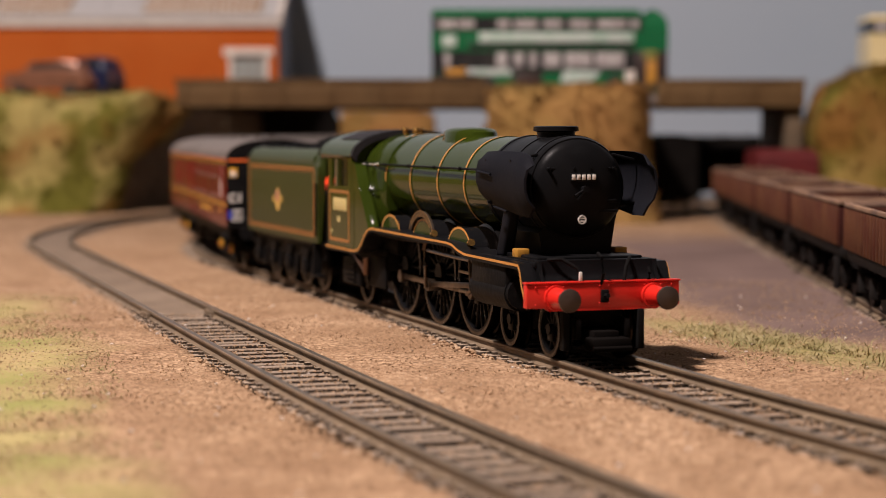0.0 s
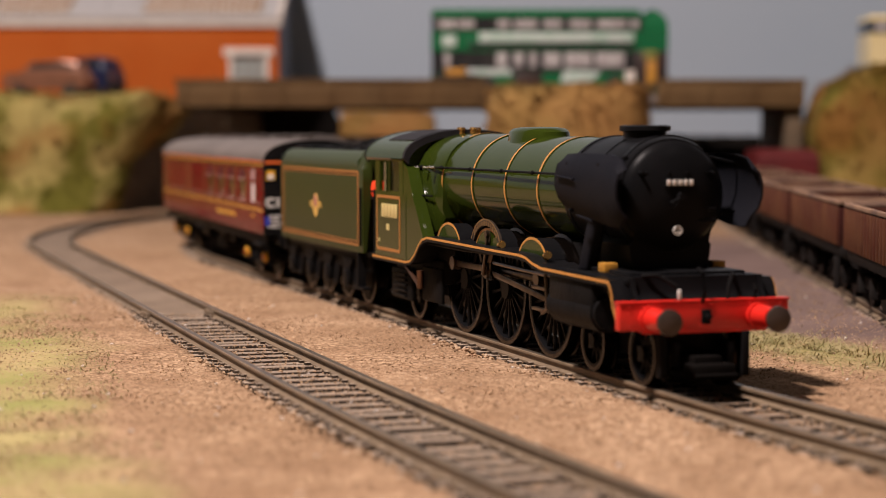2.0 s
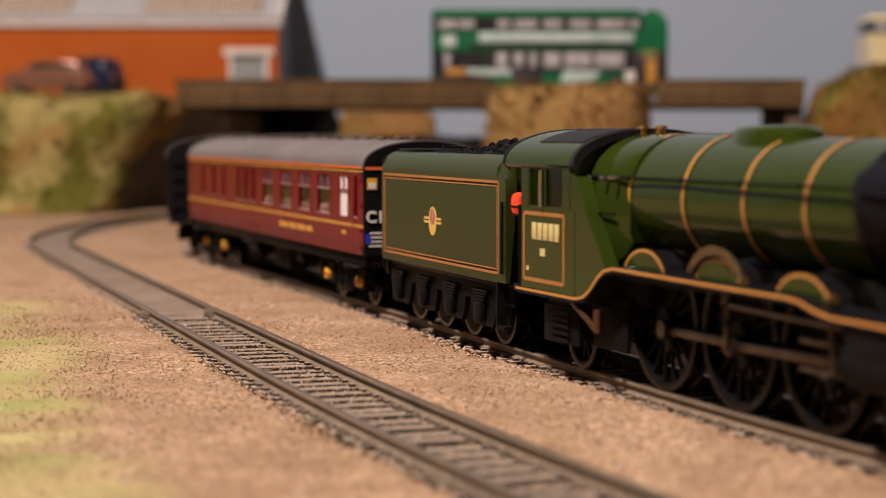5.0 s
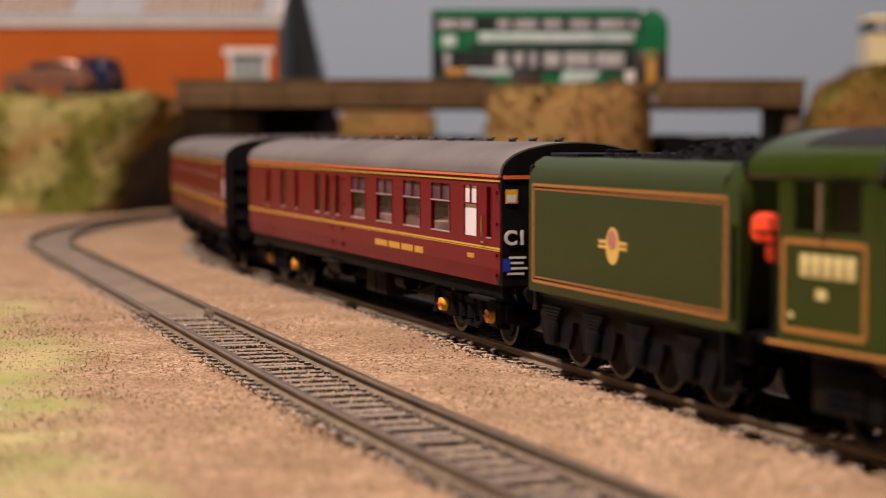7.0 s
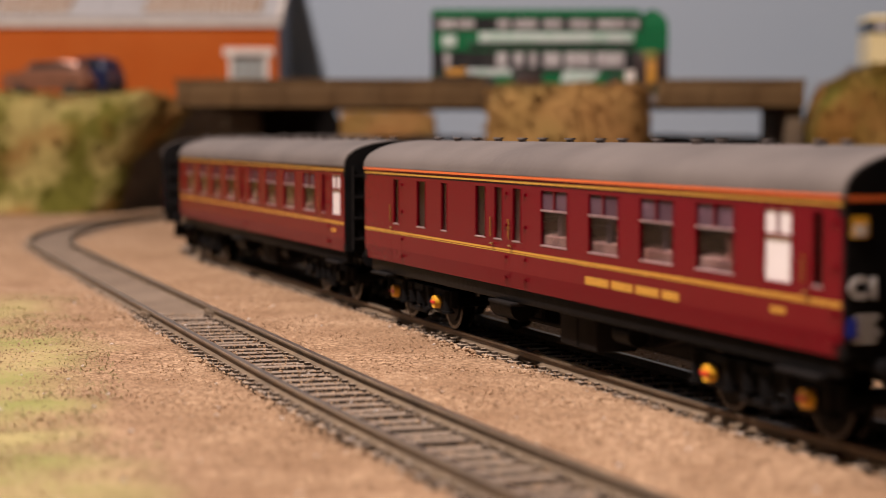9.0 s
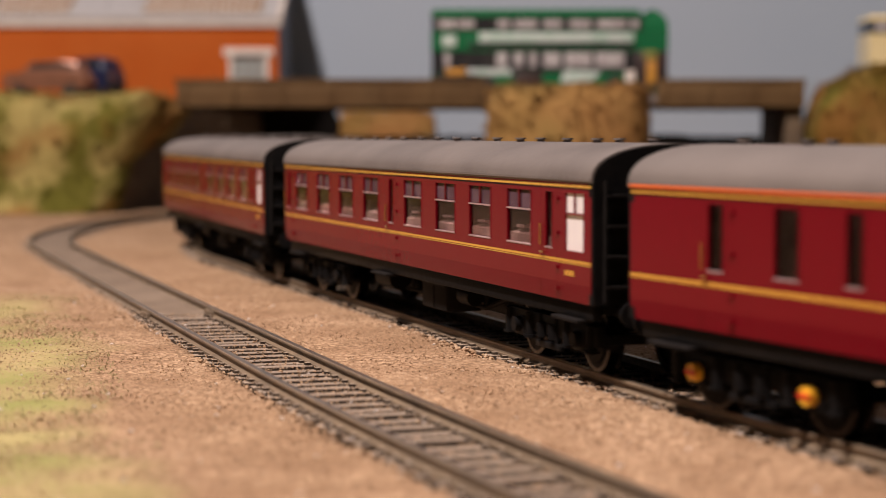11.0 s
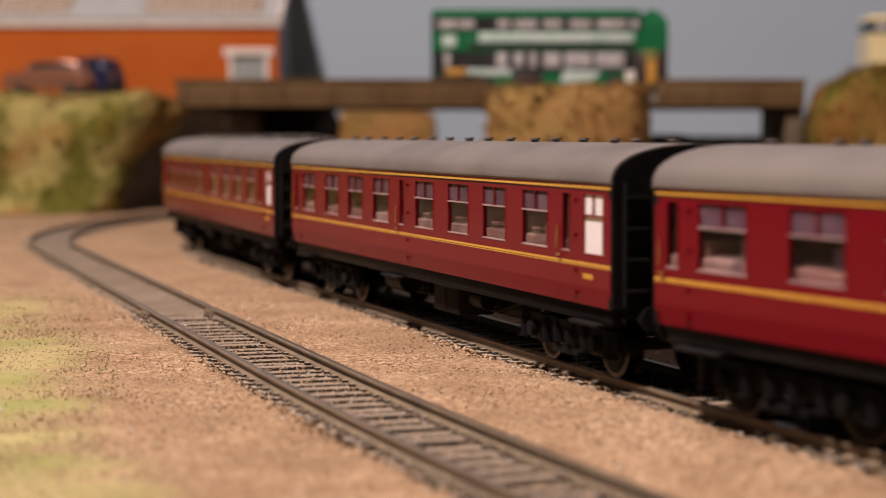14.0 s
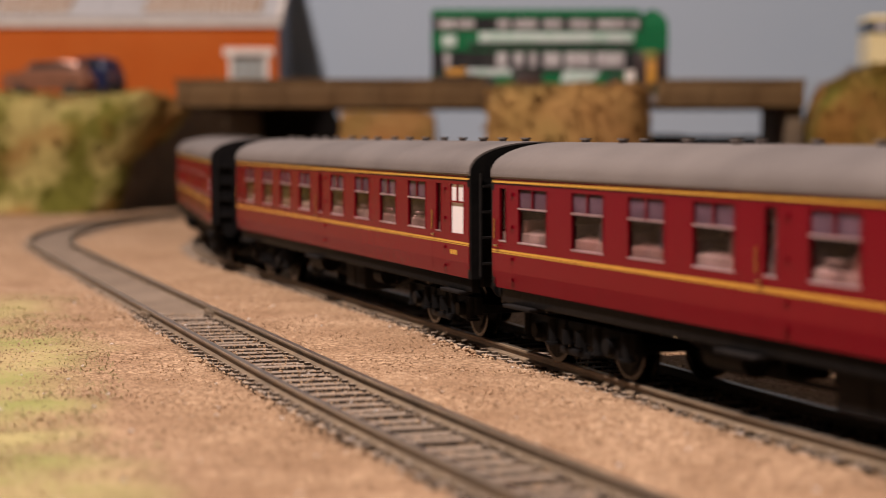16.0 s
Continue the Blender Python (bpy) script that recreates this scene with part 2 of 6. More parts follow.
def loft(bm, rings, closed=True, caps=True):
    """Faces between rings of equal length."""
    vs = [[bm.verts.new(p) for p in ring] for ring in rings]
    n = len(vs[0])
    for a, b in zip(vs, vs[1:]):
        for i in range(n if closed else n - 1):
            j = (i + 1) % n
            bm.faces.new((a[i], a[j], b[j], b[i]))
    if caps and closed:
        bm.faces.new(vs[0][::-1])
        bm.faces.new(vs[-1])
    bmesh.ops.recalc_face_normals(bm, faces=bm.faces)


def slab(bm, outline, axis, c0, c1):
    """An outline in the two other axes, drawn out along an axis from c0 to c1."""
    put = {"x": lambda p, c: (c, p[0], p[1]), "y": lambda p, c: (p[0], c, p[1]), "z": lambda p, c: (p[0], p[1], c)}[axis]
    loft(bm, [[put(p, c) for p in outline] for c in (c0, c1)])


def ring(bm, x, r0, r1, w, n=40, zc=0.0, yc=0.0):
    """A flat hoop round the x axis."""
    rings = []
    for i in range(n):
        a = 2 * math.pi * i / n
        c, s = math.cos(a), math.sin(a)
        rings.append([(x - w / 2, yc + r0 * c, zc + r0 * s), (x - w / 2, yc + r1 * c, zc + r1 * s), (x + w / 2, yc + r1 * c, zc + r1 * s), (x + w / 2, yc + r0 * c, zc + r0 * s)])
    rings.append(rings[0])
    loft(bm, rings, caps=False)
    bmesh.ops.remove_doubles(bm, verts=bm.verts, dist=1e-5)


def tube(bm, pts, r, n=8):
    """A bent bar through points."""
    pts = [Vector(p) for p in pts]
    rings = []
    for k, p in enumerate(pts):
        d = (pts[min(k + 1, len(pts) - 1)] - pts[max(k - 1, 0)]).normalized()
        q = d.to_track_quat("Z", "Y")
        rings.append([p + q @ Vector((r * math.cos(6.2832 * i / n), r * math.sin(6.2832 * i / n), 0)) for i in range(n)])
    loft(bm, rings)


def part(name, bm, mat, parent=None, label="", unit=0.001, smooth=40):
    """Links a bmesh, drawn in millimetres, as one mesh object."""
    me = bpy.data.meshes.new(name)
    if unit != 1:
        bmesh.ops.scale(bm, vec=(unit,) * 3, verts=bm.verts)
    if smooth:
        for f in bm.faces:
            f.smooth = True
        lim = radians(smooth)
        for e in bm.edges:
            if len(e.link_faces) != 2 or e.calc_face_angle(0) > lim:
                e.smooth = False
    bm.to_mesh(me)
    bm.free()
    me.materials.append(M[mat] if isinstance(mat, str) else mat)
    ob = new(name, me)
    if parent:
        ob.parent = parent
    if label:
        tagged(ob, label)
    return ob


def fresh():
    return bmesh.new()


# ---- the line of the two tracks ----
class Line:
    """A track's centre line in plan: straight, with a curve under the bridge and a gentle one towards the board's edge."""

    def __init__(self, x, y, heading, s_near, r_near, s_far, r_far):
        self.s = np.arange(-1.75, 1.5, 0.0025)
        th = heading + np.where(self.s > s_near, (self.s - s_near) / r_near, 0) + np.where(self.s < -s_far, (self.s + s_far) / r_far, 0)
        self.th = th
        d = np.c_[np.sin(th), -np.cos(th)]
        p = np.cumsum(d * 0.0025, 0)
        self.p = p - p[np.argmin(abs(self.s))] + (x, y)
        self.d = d

    def at(self, s, off=0.0):
        x, y, t = (np.interp(s, self.s, a) for a in (self.p[:, 0], self.p[:, 1], self.th))
        return Vector((x + math.cos(t) * off, y + math.sin(t) * off)), t


MAIN = Line(0.0048, 0.5, 0.324, 0.1346, 1.3161, 0.26, 0.58)
LOOP = Line(-0.0633, 0.5, 0.313, 0.1, 2.88, 0.338, 0.542)
SIDING_A, SIDING_D = Vector((0.1335, 0.56)), Vector((0.0718, 0.9974))


def near_line(points, line, lo, hi):
    """The distance of each plan point from a stretch of a line."""
    keep = (line.s > lo) & (line.s < hi)
    q = line.p[keep][::3]
    best = np.full(len(points), 9.0)
    for k in range(0, len(points), 4000):
        best[k:k + 4000] = np.sqrt(((points[k:k + 4000, None] - q[None]) ** 2).sum(2)).min(1)
    return best


# ---- the board and its ground ----
def build_ground():
    def steps(*spans):
        out = []
        for a, b, d in spans:
            out += list(np.arange(a, b, d))
        return np.array(out + [spans[-1][1]])

    xs = steps((-1.7, -0.3, 0.05), (-0.3, 0.3, 0.0028), (0.3, 1.7, 0.05))
    ys = steps((-1.4, 0.2, 0.05), (0.2, 0.62, 0.0028), (0.62, 1.3, 0.008), (1.3, 1.65, 0.05))
    gx, gy = np.meshgrid(xs, ys)
    pts = np.c_[gx.ravel(), gy.ravel()]
    d_loop = near_line(pts, LOOP, -0.9, 0.9)
    d = np.minimum(near_line(pts, MAIN, -1.7, 1.4), d_loop)
    z = np.empty(len(pts))
    moss, path = np.zeros(len(pts)), np.zeros(len(pts))
    for i, (x, y) in enumerate(pts):
        n1 = noise.noise(Vector((x * 14, y * 14, 0)))
        n2 = noise.noise(Vector((x * 60, y * 60, 3)))
        n3 = noise.noise(Vector((x * 330, y * 330, 7)))
        z[i] = -0.0026 + 0.0008 * n1 + 0.0004 * n2 + 0.00035 * n3
        # the grassy edge beyond the outer track, and the tuft beside the main line
        left = -0.076 + 0.016 * n1 + 0.008 * n2 - (y - 0.42) * 0.24
        moss[i] = max(0.0, min(1.0, (left - x) * 55)) * (0.75 + 0.5 * n2) * max(0.0, min(1.0, (0.62 - y) * 14)) * max(0.0, min(1.0, (x + 0.26) * 14))
        along, across = (x - 0.083) * 0.353 - (y - 0.468) * 0.935, (x - 0.083) * 0.935 + (y - 0.468) * 0.353
        e = (along / 0.065) ** 2 + ((across + 0.002 + 0.008 * n1 + 0.006 * n2) / 0.017) ** 2
        moss[i] = max(moss[i], min(1, max(0, 1.2 - e)) * 0.6)
        edge = 0.065 + 0.010 * n1 + 0.35 * max(0, 0.52 - y) + 0.02 * max(0, y - 0.6)
        path[i] = max(0.0, min(1.0, (x - edge) * 60)) * max(0.0, min(1.0, (y - 0.44 + 0.02 * n1) * 25)) * max(0.0, min(1.0, (0.98 + 0.04 * n1 - y) * 14))
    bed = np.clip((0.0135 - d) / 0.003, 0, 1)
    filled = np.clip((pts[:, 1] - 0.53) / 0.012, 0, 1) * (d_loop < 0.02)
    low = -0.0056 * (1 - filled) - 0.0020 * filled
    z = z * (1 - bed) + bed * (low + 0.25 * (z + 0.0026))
    w = len(xs)
    faces = [(j * w + i, j * w + i + 1, (j + 1) * w + i + 1, (j + 1) * w + i) for j in range(len(ys) - 1) for i in range(w - 1)]
    me = bpy.data.meshes.new("ground")
    me.from_pydata([(x, y, h) for (x, y), h in zip(pts, z)], [], faces)
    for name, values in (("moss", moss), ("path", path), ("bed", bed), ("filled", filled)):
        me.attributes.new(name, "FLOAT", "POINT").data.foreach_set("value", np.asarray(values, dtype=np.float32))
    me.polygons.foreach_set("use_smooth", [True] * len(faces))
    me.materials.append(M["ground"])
    return tagged(new("ground", me), "sandy tan model ground with moss patches and a pale path", "ground", kind="structure")


GROUND = build_ground()


def build_room():
    spec = {"backdrop": (-1.7, 1.7, 1.55, 1.59, -0.02, 1.05, "sky_board"), "wall_north": (-1.8, 1.8, 1.70, 1.8, -0.9, 1.5, "wall"), "wall_south": (-1.8, 1.8, -1.6, -1.5, -0.9, 1.5, "wall"),
            "wall_west": (-1.9, -1.8, -1.6, 1.8, -0.9, 1.5, "wall"), "wall_east": (1.8, 1.9, -1.6, 1.8, -0.9, 1.5, "wall"), "ceiling": (-1.9, 1.9, -1.6, 1.8, 1.5, 1.6, "wall"), "floor": (-1.9, 1.9, -1.6, 1.8, -1.0, -0.9, "abutment"),
            "baseboard": (-1.72, 1.72, -1.42, 1.68, -0.06, -0.0125, "bridge")}
    for name, (x0, x1, y0, y1, z0, z1, mat) in spec.items():
        bm = fresh()
        box(bm, x0, x1, y0, y1, z0, z1)
        label = {"backdrop": "painted grey-blue sky backdrop board behind the layout", "baseboard": "brown wooden baseboard under the model layout"}.get(name, "plain painted wall of the room")
        tagged(part(name, bm, mat, unit=1), label, name.split("_")[0], kind="structure")


build_room()


# ---- the raised ground, the bridge and what stands behind ----
def mound(name, label, outline, z_top, mat, seed, flare=0.03, tufts=900, lumps=0.006, z_low=-0.006, lean=0.0, side=1.0, fall=None, cover="tuft"):
    """A scenic bank over a plan outline: steep grassy faces that spread at the foot, an uneven top that may fall towards one end, and tufts all over."""
    n = len(outline)
    mid = Vector((sum(p[0] for p in outline) / n, sum(p[1] for p in outline) / n))
    dense = []
    for i in range(n):
        a, b = Vector(outline[i]), Vector(outline[(i + 1) % n])
        k = max(2, int((b - a).length / 0.008))
        dense += [a.lerp(b, j / k) for j in range(k)]
    bm = fresh()
    rows = []
    levels = [(0, 1.0), (0.12, 0.72), (0.3, 0.42), (0.5, 0.24), (0.7, 0.12), (0.88, 0.03), (1.0, -0.12), (1.02, -0.6), (1.03, -1.4)]
    for h, f in levels:
        row = []
        for p in dense:
            out = (p - mid).normalized()
            w = noise.noise(Vector((p.x * 30, p.y * 30, h * 3 + seed))) * lumps + noise.noise(Vector((p.x * 90, p.y * 90, h * 9 + seed))) * lumps * 0.5
            q = p + out * (flare * f + w)
            q.x += lean * h - out.x * flare * f * (1 - side)
            peak = z_top
            if fall:
                x0, x1, drop = fall
                peak -= drop * max(0.0, min(1.0, (x1 - q.x) / (x1 - x0)))
            big = noise.noise(Vector((p.x * 13, p.y * 13, h * 1.7 + seed * 2))) * lumps * 0.9 * math.sin(math.pi * min(1.0, h))
            q += out * big
            row.append((q.x, q.y, z_low + (peak - z_low) * h + w * 0.35))
        rows.append(row)
    loft(bm, rows)
    ob = part(name, bm, mat, unit=1, smooth=80)
    rnd = random.Random(seed)
    faces = [f for f in ob.data.polygons if len(f.vertices) == 4]
    verts, tris = [], []
    for _ in range(tufts):
        f = rnd.choice(faces)
        c = f.center + Vector((rnd.uniform(-1, 1), rnd.uniform(-1, 1), rnd.uniform(-1, 1))) * 0.006
        c -= f.normal * (c - f.center).dot(f.normal)
        for _ in range(12):
            tip = c + (f.normal + Vector((rnd.uniform(-1, 1), rnd.uniform(-1, 1), rnd.uniform(-0.2, 1)))).normalized() * rnd.uniform(0.0008, 0.0028)
            side = Vector((rnd.uniform(-1, 1), rnd.uniform(-1, 1), rnd.uniform(-1, 1))) * 0.0008
            k = len(verts)
            verts += [c - side, c + side, tip]
            tris.append((k, k + 1, k + 2))
    me = bpy.data.meshes.new("tufts")
    me.from_pydata(verts, [], tris)
    me.materials.append(M[cover])
    t = new("tufts", me)
    t.parent = ob
    tagged(t, "dry mottled scatter grass", kind="stuff")
    return tagged(ob, label, "embankment", kind="structure")


mound("embankment_west", "mottled green and straw grass embankment beside the bridge", [(-0.70, 1.225), (-0.45, 1.222), (-0.30, 1.223), (-0.250, 1.227), (-0.231, 1.235), (-0.221, 1.248), (-0.219, 1.268), (-0.226, 1.31), (-0.24, 1.60), (-0.70, 1.60)], 0.0715, "bank", 3, flare=0.03, tufts=5000, lumps=0.015, lean=0.046, side=0.0)
mound("embankment_middle", "straw-coloured grass mound before the bridge", [(0.033, 1.085), (0.050, 1.079), (0.085, 1.078), (0.108, 1.083), (0.117, 1.093), (0.121, 1.128), (0.026, 1.128), (0.028, 1.094)], 0.0735, "straw_bank", 11, flare=0.010, tufts=1500, lumps=0.0045, cover="straw_bank")
mound("embankment_east", "mottled brown and green grass bank beyond the wagons", [(0.226, 1.108), (0.235, 1.10), (0.60, 1.10), (0.60, 1.165), (0.226, 1.165)], 0.0865, "scrub", 23, flare=0.010, tufts=2600, lumps=0.009, fall=(0.216, 0.256, 0.015), cover="scrub")
mound("embankment_behind", "low grass shelf behind the far bank", [(0.27, 1.19), (0.70, 1.19), (0.70, 1.41), (0.27, 1.41)], 0.0655, "bank", 27, flare=0.005, tufts=200, lumps=0.003)
mound("embankment_far", "low rusty scrub bank seen under the bridge", [(-0.078, 1.46), (-0.008, 1.46), (-0.008, 1.49), (-0.078, 1.49)], 0.064, "straw_bank", 31, flare=0.012, tufts=400, lumps=0.004, cover="straw_bank")


def build_bridge():
    e = tagged(new("road_bridge"), "brown card road bridge with a plank parapet over the tracks", "bridge", kind="structure")
    e.location = (0.03, 1.15, 0.0)
    x0, x1 = -191, 188
    bm = fresh()
    box(bm, x0, x1, 0, 93, 66.5, 72.4, 0.4)
    part("deck", bm, "road", e, "grey card road deck")
    for name, y in (("parapet", -4), ("parapet", 94)):
        for u0, u1 in ((x0, -4), (99, x1)):
            bm = fresh()
            box(bm, u0, u1, y, y + 3.5, 65.2, 80, 0.5)
            p = part(name, bm, "bridge", e)
            bm = fresh()
            box(bm, u0 - 1, u1 + 1, y - 1, y + 4.5, 80, 81.8, 0.4)
            part("coping", bm, "bridge", p)
            if y < 0:
                n = int((u1 - u0) / 28)
                for k in range(n + 1):
                    bm = fresh()
                    xx = u0 + 5 + k * (u1 - u0 - 10) / n
                    box(bm, xx - 1.4, xx + 1.4, y - 1.2, y, 65.4, 79.9, 0.3)
                    part("rib", bm, "bridge", p)
                bm = fresh()
                box(bm, u0, u1, y - 0.8, y, 65.0, 67.6, 0.3)
                part("lower_flange", bm, "bridge", p)
    for k, y in enumerate((8, 30, 52, 74, 90)):
        bm = fresh()
        box(bm, x0, x1, y, y + 3, 64.0, 66.4, 0.3)
        part("beam", bm, "matt_black", e, "black cross beam")
    bm = fresh()
    box(bm, 178, 188, 1, 93, -5, 66.4, 0.5)
    part("pier", bm, "abutment", e, "dark narrow pier")
    return e


build_bridge()


def build_abutment():
    bm = fresh()
    slab(bm, [(-0.222, 1.262), (-0.212, 1.255), (-0.130, 1.55), (-0.140, 1.56), (-0.235, 1.56)], "z", -0.006, 0.066)
    a = tagged(part("abutment", bm, "abutment", unit=1), "dark stone tunnel wall under the bridge", "wall", kind="structure")
    rnd = random.Random(5)
    d = Vector((0.082, 0.295)).normalized()
    nrm = Vector((d.y, -d.x))
    for r in range(8):
        for c in range(11):
            bm = fresh()
            s = 0.004 + c * 0.0268 + (0.013 if r % 2 else 0)
            o = Vector((-0.212, 1.255)) + d * s
            t = 0.0008 + rnd.random() * 0.0008
            pts = [o, o + d * 0.0256, o + d * 0.0256 + nrm * t, o + nrm * t]
            slab(bm, [tuple(p) for p in pts], "z", -0.005 + r * 0.0083, -0.005 + r * 0.0083 + 0.0077)
            part("stone", bm, "abutment", a, unit=1)
    return a


build_abutment()


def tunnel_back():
    # a black panel stands in for the deep shade under the bridge
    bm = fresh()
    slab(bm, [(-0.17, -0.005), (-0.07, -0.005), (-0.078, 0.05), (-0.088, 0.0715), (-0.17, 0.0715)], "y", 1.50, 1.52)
    return tagged(part("shade_panel", bm, "matt_black", unit=1), "black panel for the shaded inside of the underpass", "wall", kind="structure")


tunnel_back()


def build_factory():
    e = tagged(new("brick_factory"), "orange brick factory with white fascia and grey roof", "building")
    e.location = (-0.42, 1.42, 0.0725)
    x1 = 297
    bm = fresh()
    for a, b, c, d in ((-190, 262, 0, 57), (288, x1, 0, 57), (262, 288, 34.5, 57)):
        box(bm, a, b, 0, 2, c, d)
    box(bm, -190, x1 - 2, 116, 118, 0, 57)
    w = part("wall", bm, "brick", e)
    bm = fresh()
    slab(bm, [(2, 0), (118, 0), (118, 106), (2, 61)], "x", x1 - 2, x1)
    part("end_wall", bm, "slate", e, "blue-grey end wall")
    for r in range(12):
        bm = fresh()
        z = 3 + r * 4.0
        for a, b in ((-190, 262), (288, x1 + 0.25)) if z < 35 else ((-190, x1 + 0.25),):
            box(bm, a, b, -0.35, 0, z, z + 3.4)
        part("brick_course", bm, "brick", w)
    bm = fresh()
    box(bm, -194, x1 + 3, -3, 0.5, 55.6, 63.2, 0.4)
    part("fascia", bm, "white", e, "white painted fascia board")
    bm = fresh()
    slab(bm, [(-4, 61), (120, 109), (120, 112), (-4, 64)], "x", -194, x1 + 3)
    roof = part("roof", bm, "roof_grey", e, "pale grey sloping sheet roof")
    for a, b, tan in ((-190, -60, 1), (-40, 80, 1), (84, 140, 1), (146, 166, 0), (170, 190, 0), (196, 284, 1)):
        bm = fresh()
        slab(bm, [(2, 65.6), (60, 88.0), (60, 89.6), (2, 67.2)], "x", a, b)
        light = part("rooflight", bm, "roof_tan" if tan else "roof_grey", roof, "ribbed tan rooflight" if tan else "grey rooflight")
        for x in np.arange(a + 3, b - 2, 5.2) if tan else ():
            bm = fresh()
            slab(bm, [(2, 67.2), (60, 89.6), (60, 90.2), (2, 67.8)], "x", x, x + 1.3)
            part("glazing_bar", bm, "white", light)
    bm = fresh()
    slab(bm, [(-4.5, 62), (120, 110), (120, 114), (-4.5, 66)], "x", x1, x1 + 4)
    part("barge_board", bm, "white", e)
    d = fresh()
    box(d, 260, 263, -1.5, 1.5, 0, 34.5, 0.3), box(d, 287, 290, -1.5, 1.5, 0, 34.5, 0.3), box(d, 256, 294, -2, 1.5, 34.5, 40, 0.3)
    f = part("door_frame", d, "white", e, "white door surround and lintel")
    for k in range(11):
        bm = fresh()
        box(bm, 263, 287, 1.6, 2.6, k * 3.0, k * 3.0 + 2.8, 0.2)
        part("shutter_slat", bm, "shutter", f)
    return e


build_factory()


def wheel_disc(bm, x, y, z, r, w):
    rod(bm, (x, y - w / 2, z), (x, y + w / 2, z), r, 20)


def build_car(name, label, paint, at, turn, length, height):
    e = tagged(new(name), label, "car", "parked model cars")
    e.matrix_world = pose(*at, 0, 0, turn)
    k, h = length / 58.0, height / 21.0
    side = [(-28, 5), (-29, 10), (-27.5, 13.2), (-16, 14), (-9, 20), (14, 21), (22, 19.5), (27, 13), (28.5, 9), (28, 4.5), (20, 4), (-20, 4)]
    bm = fresh()
    rings = [[(x * k, y, (z if z < 14.5 else 14.5 + (z - 14.5) * up) * h) for x, z in side] for y, up in ((-12, 0.0), (-11.4, 0.5), (-9.8, 1.0), (9.8, 1.0), (11.4, 0.5), (12, 0.0))]
    loft(bm, rings)
    part("body", bm, paint, e)
    for s in (-1, 1):
        bm = fresh()
        slab(bm, [(-12.5 * k, 14.8 * h), (-7.5 * k, 19 * h), (13 * k, 19.6 * h), (20 * k, 18.2 * h), (23 * k, 14.8 * h)], "y", s * 10.8 - 0.9, s * 10.8 + 0.9)
        part("side_window", bm, "bus_glass", e)
        for x in (-18, 18):
            bm = fresh()
            wheel_disc(bm, x * k, s * 11.2, 4.3, 4.3, 3)
            wh = part("wheel", bm, "tyre", e)
            bm = fresh()
            wheel_disc(bm, x * k, s * 12.6, 4.3, 2.6, 0.5)
            part("hub", bm, "chrome", wh)
        bm = fresh()
        box(bm, (27.6) * k, 29.2 * k, s * 8 - 2, s * 8 + 2, 9.5 * h, 12.3 * h, 0.5)
        part("headlight", bm, "chrome", e)
    bm = fresh()
    box(bm, -29.8 * k, 29.6 * k, -11.5, 11.5, 4.2 * h, 7 * h, 0.8)
    part("bumper", bm, "tyre", e)
    return e


build_car("estate_car", "copper-brown metallic estate car parked before the factory", "copper", (-0.275, 1.33, 0.0748), -6, 60, 25)
build_car("hatchback_car", "dark blue hatchback car parked before the factory", "blue", (-0.256, 1.385, 0.0742), -24, 44, 30)


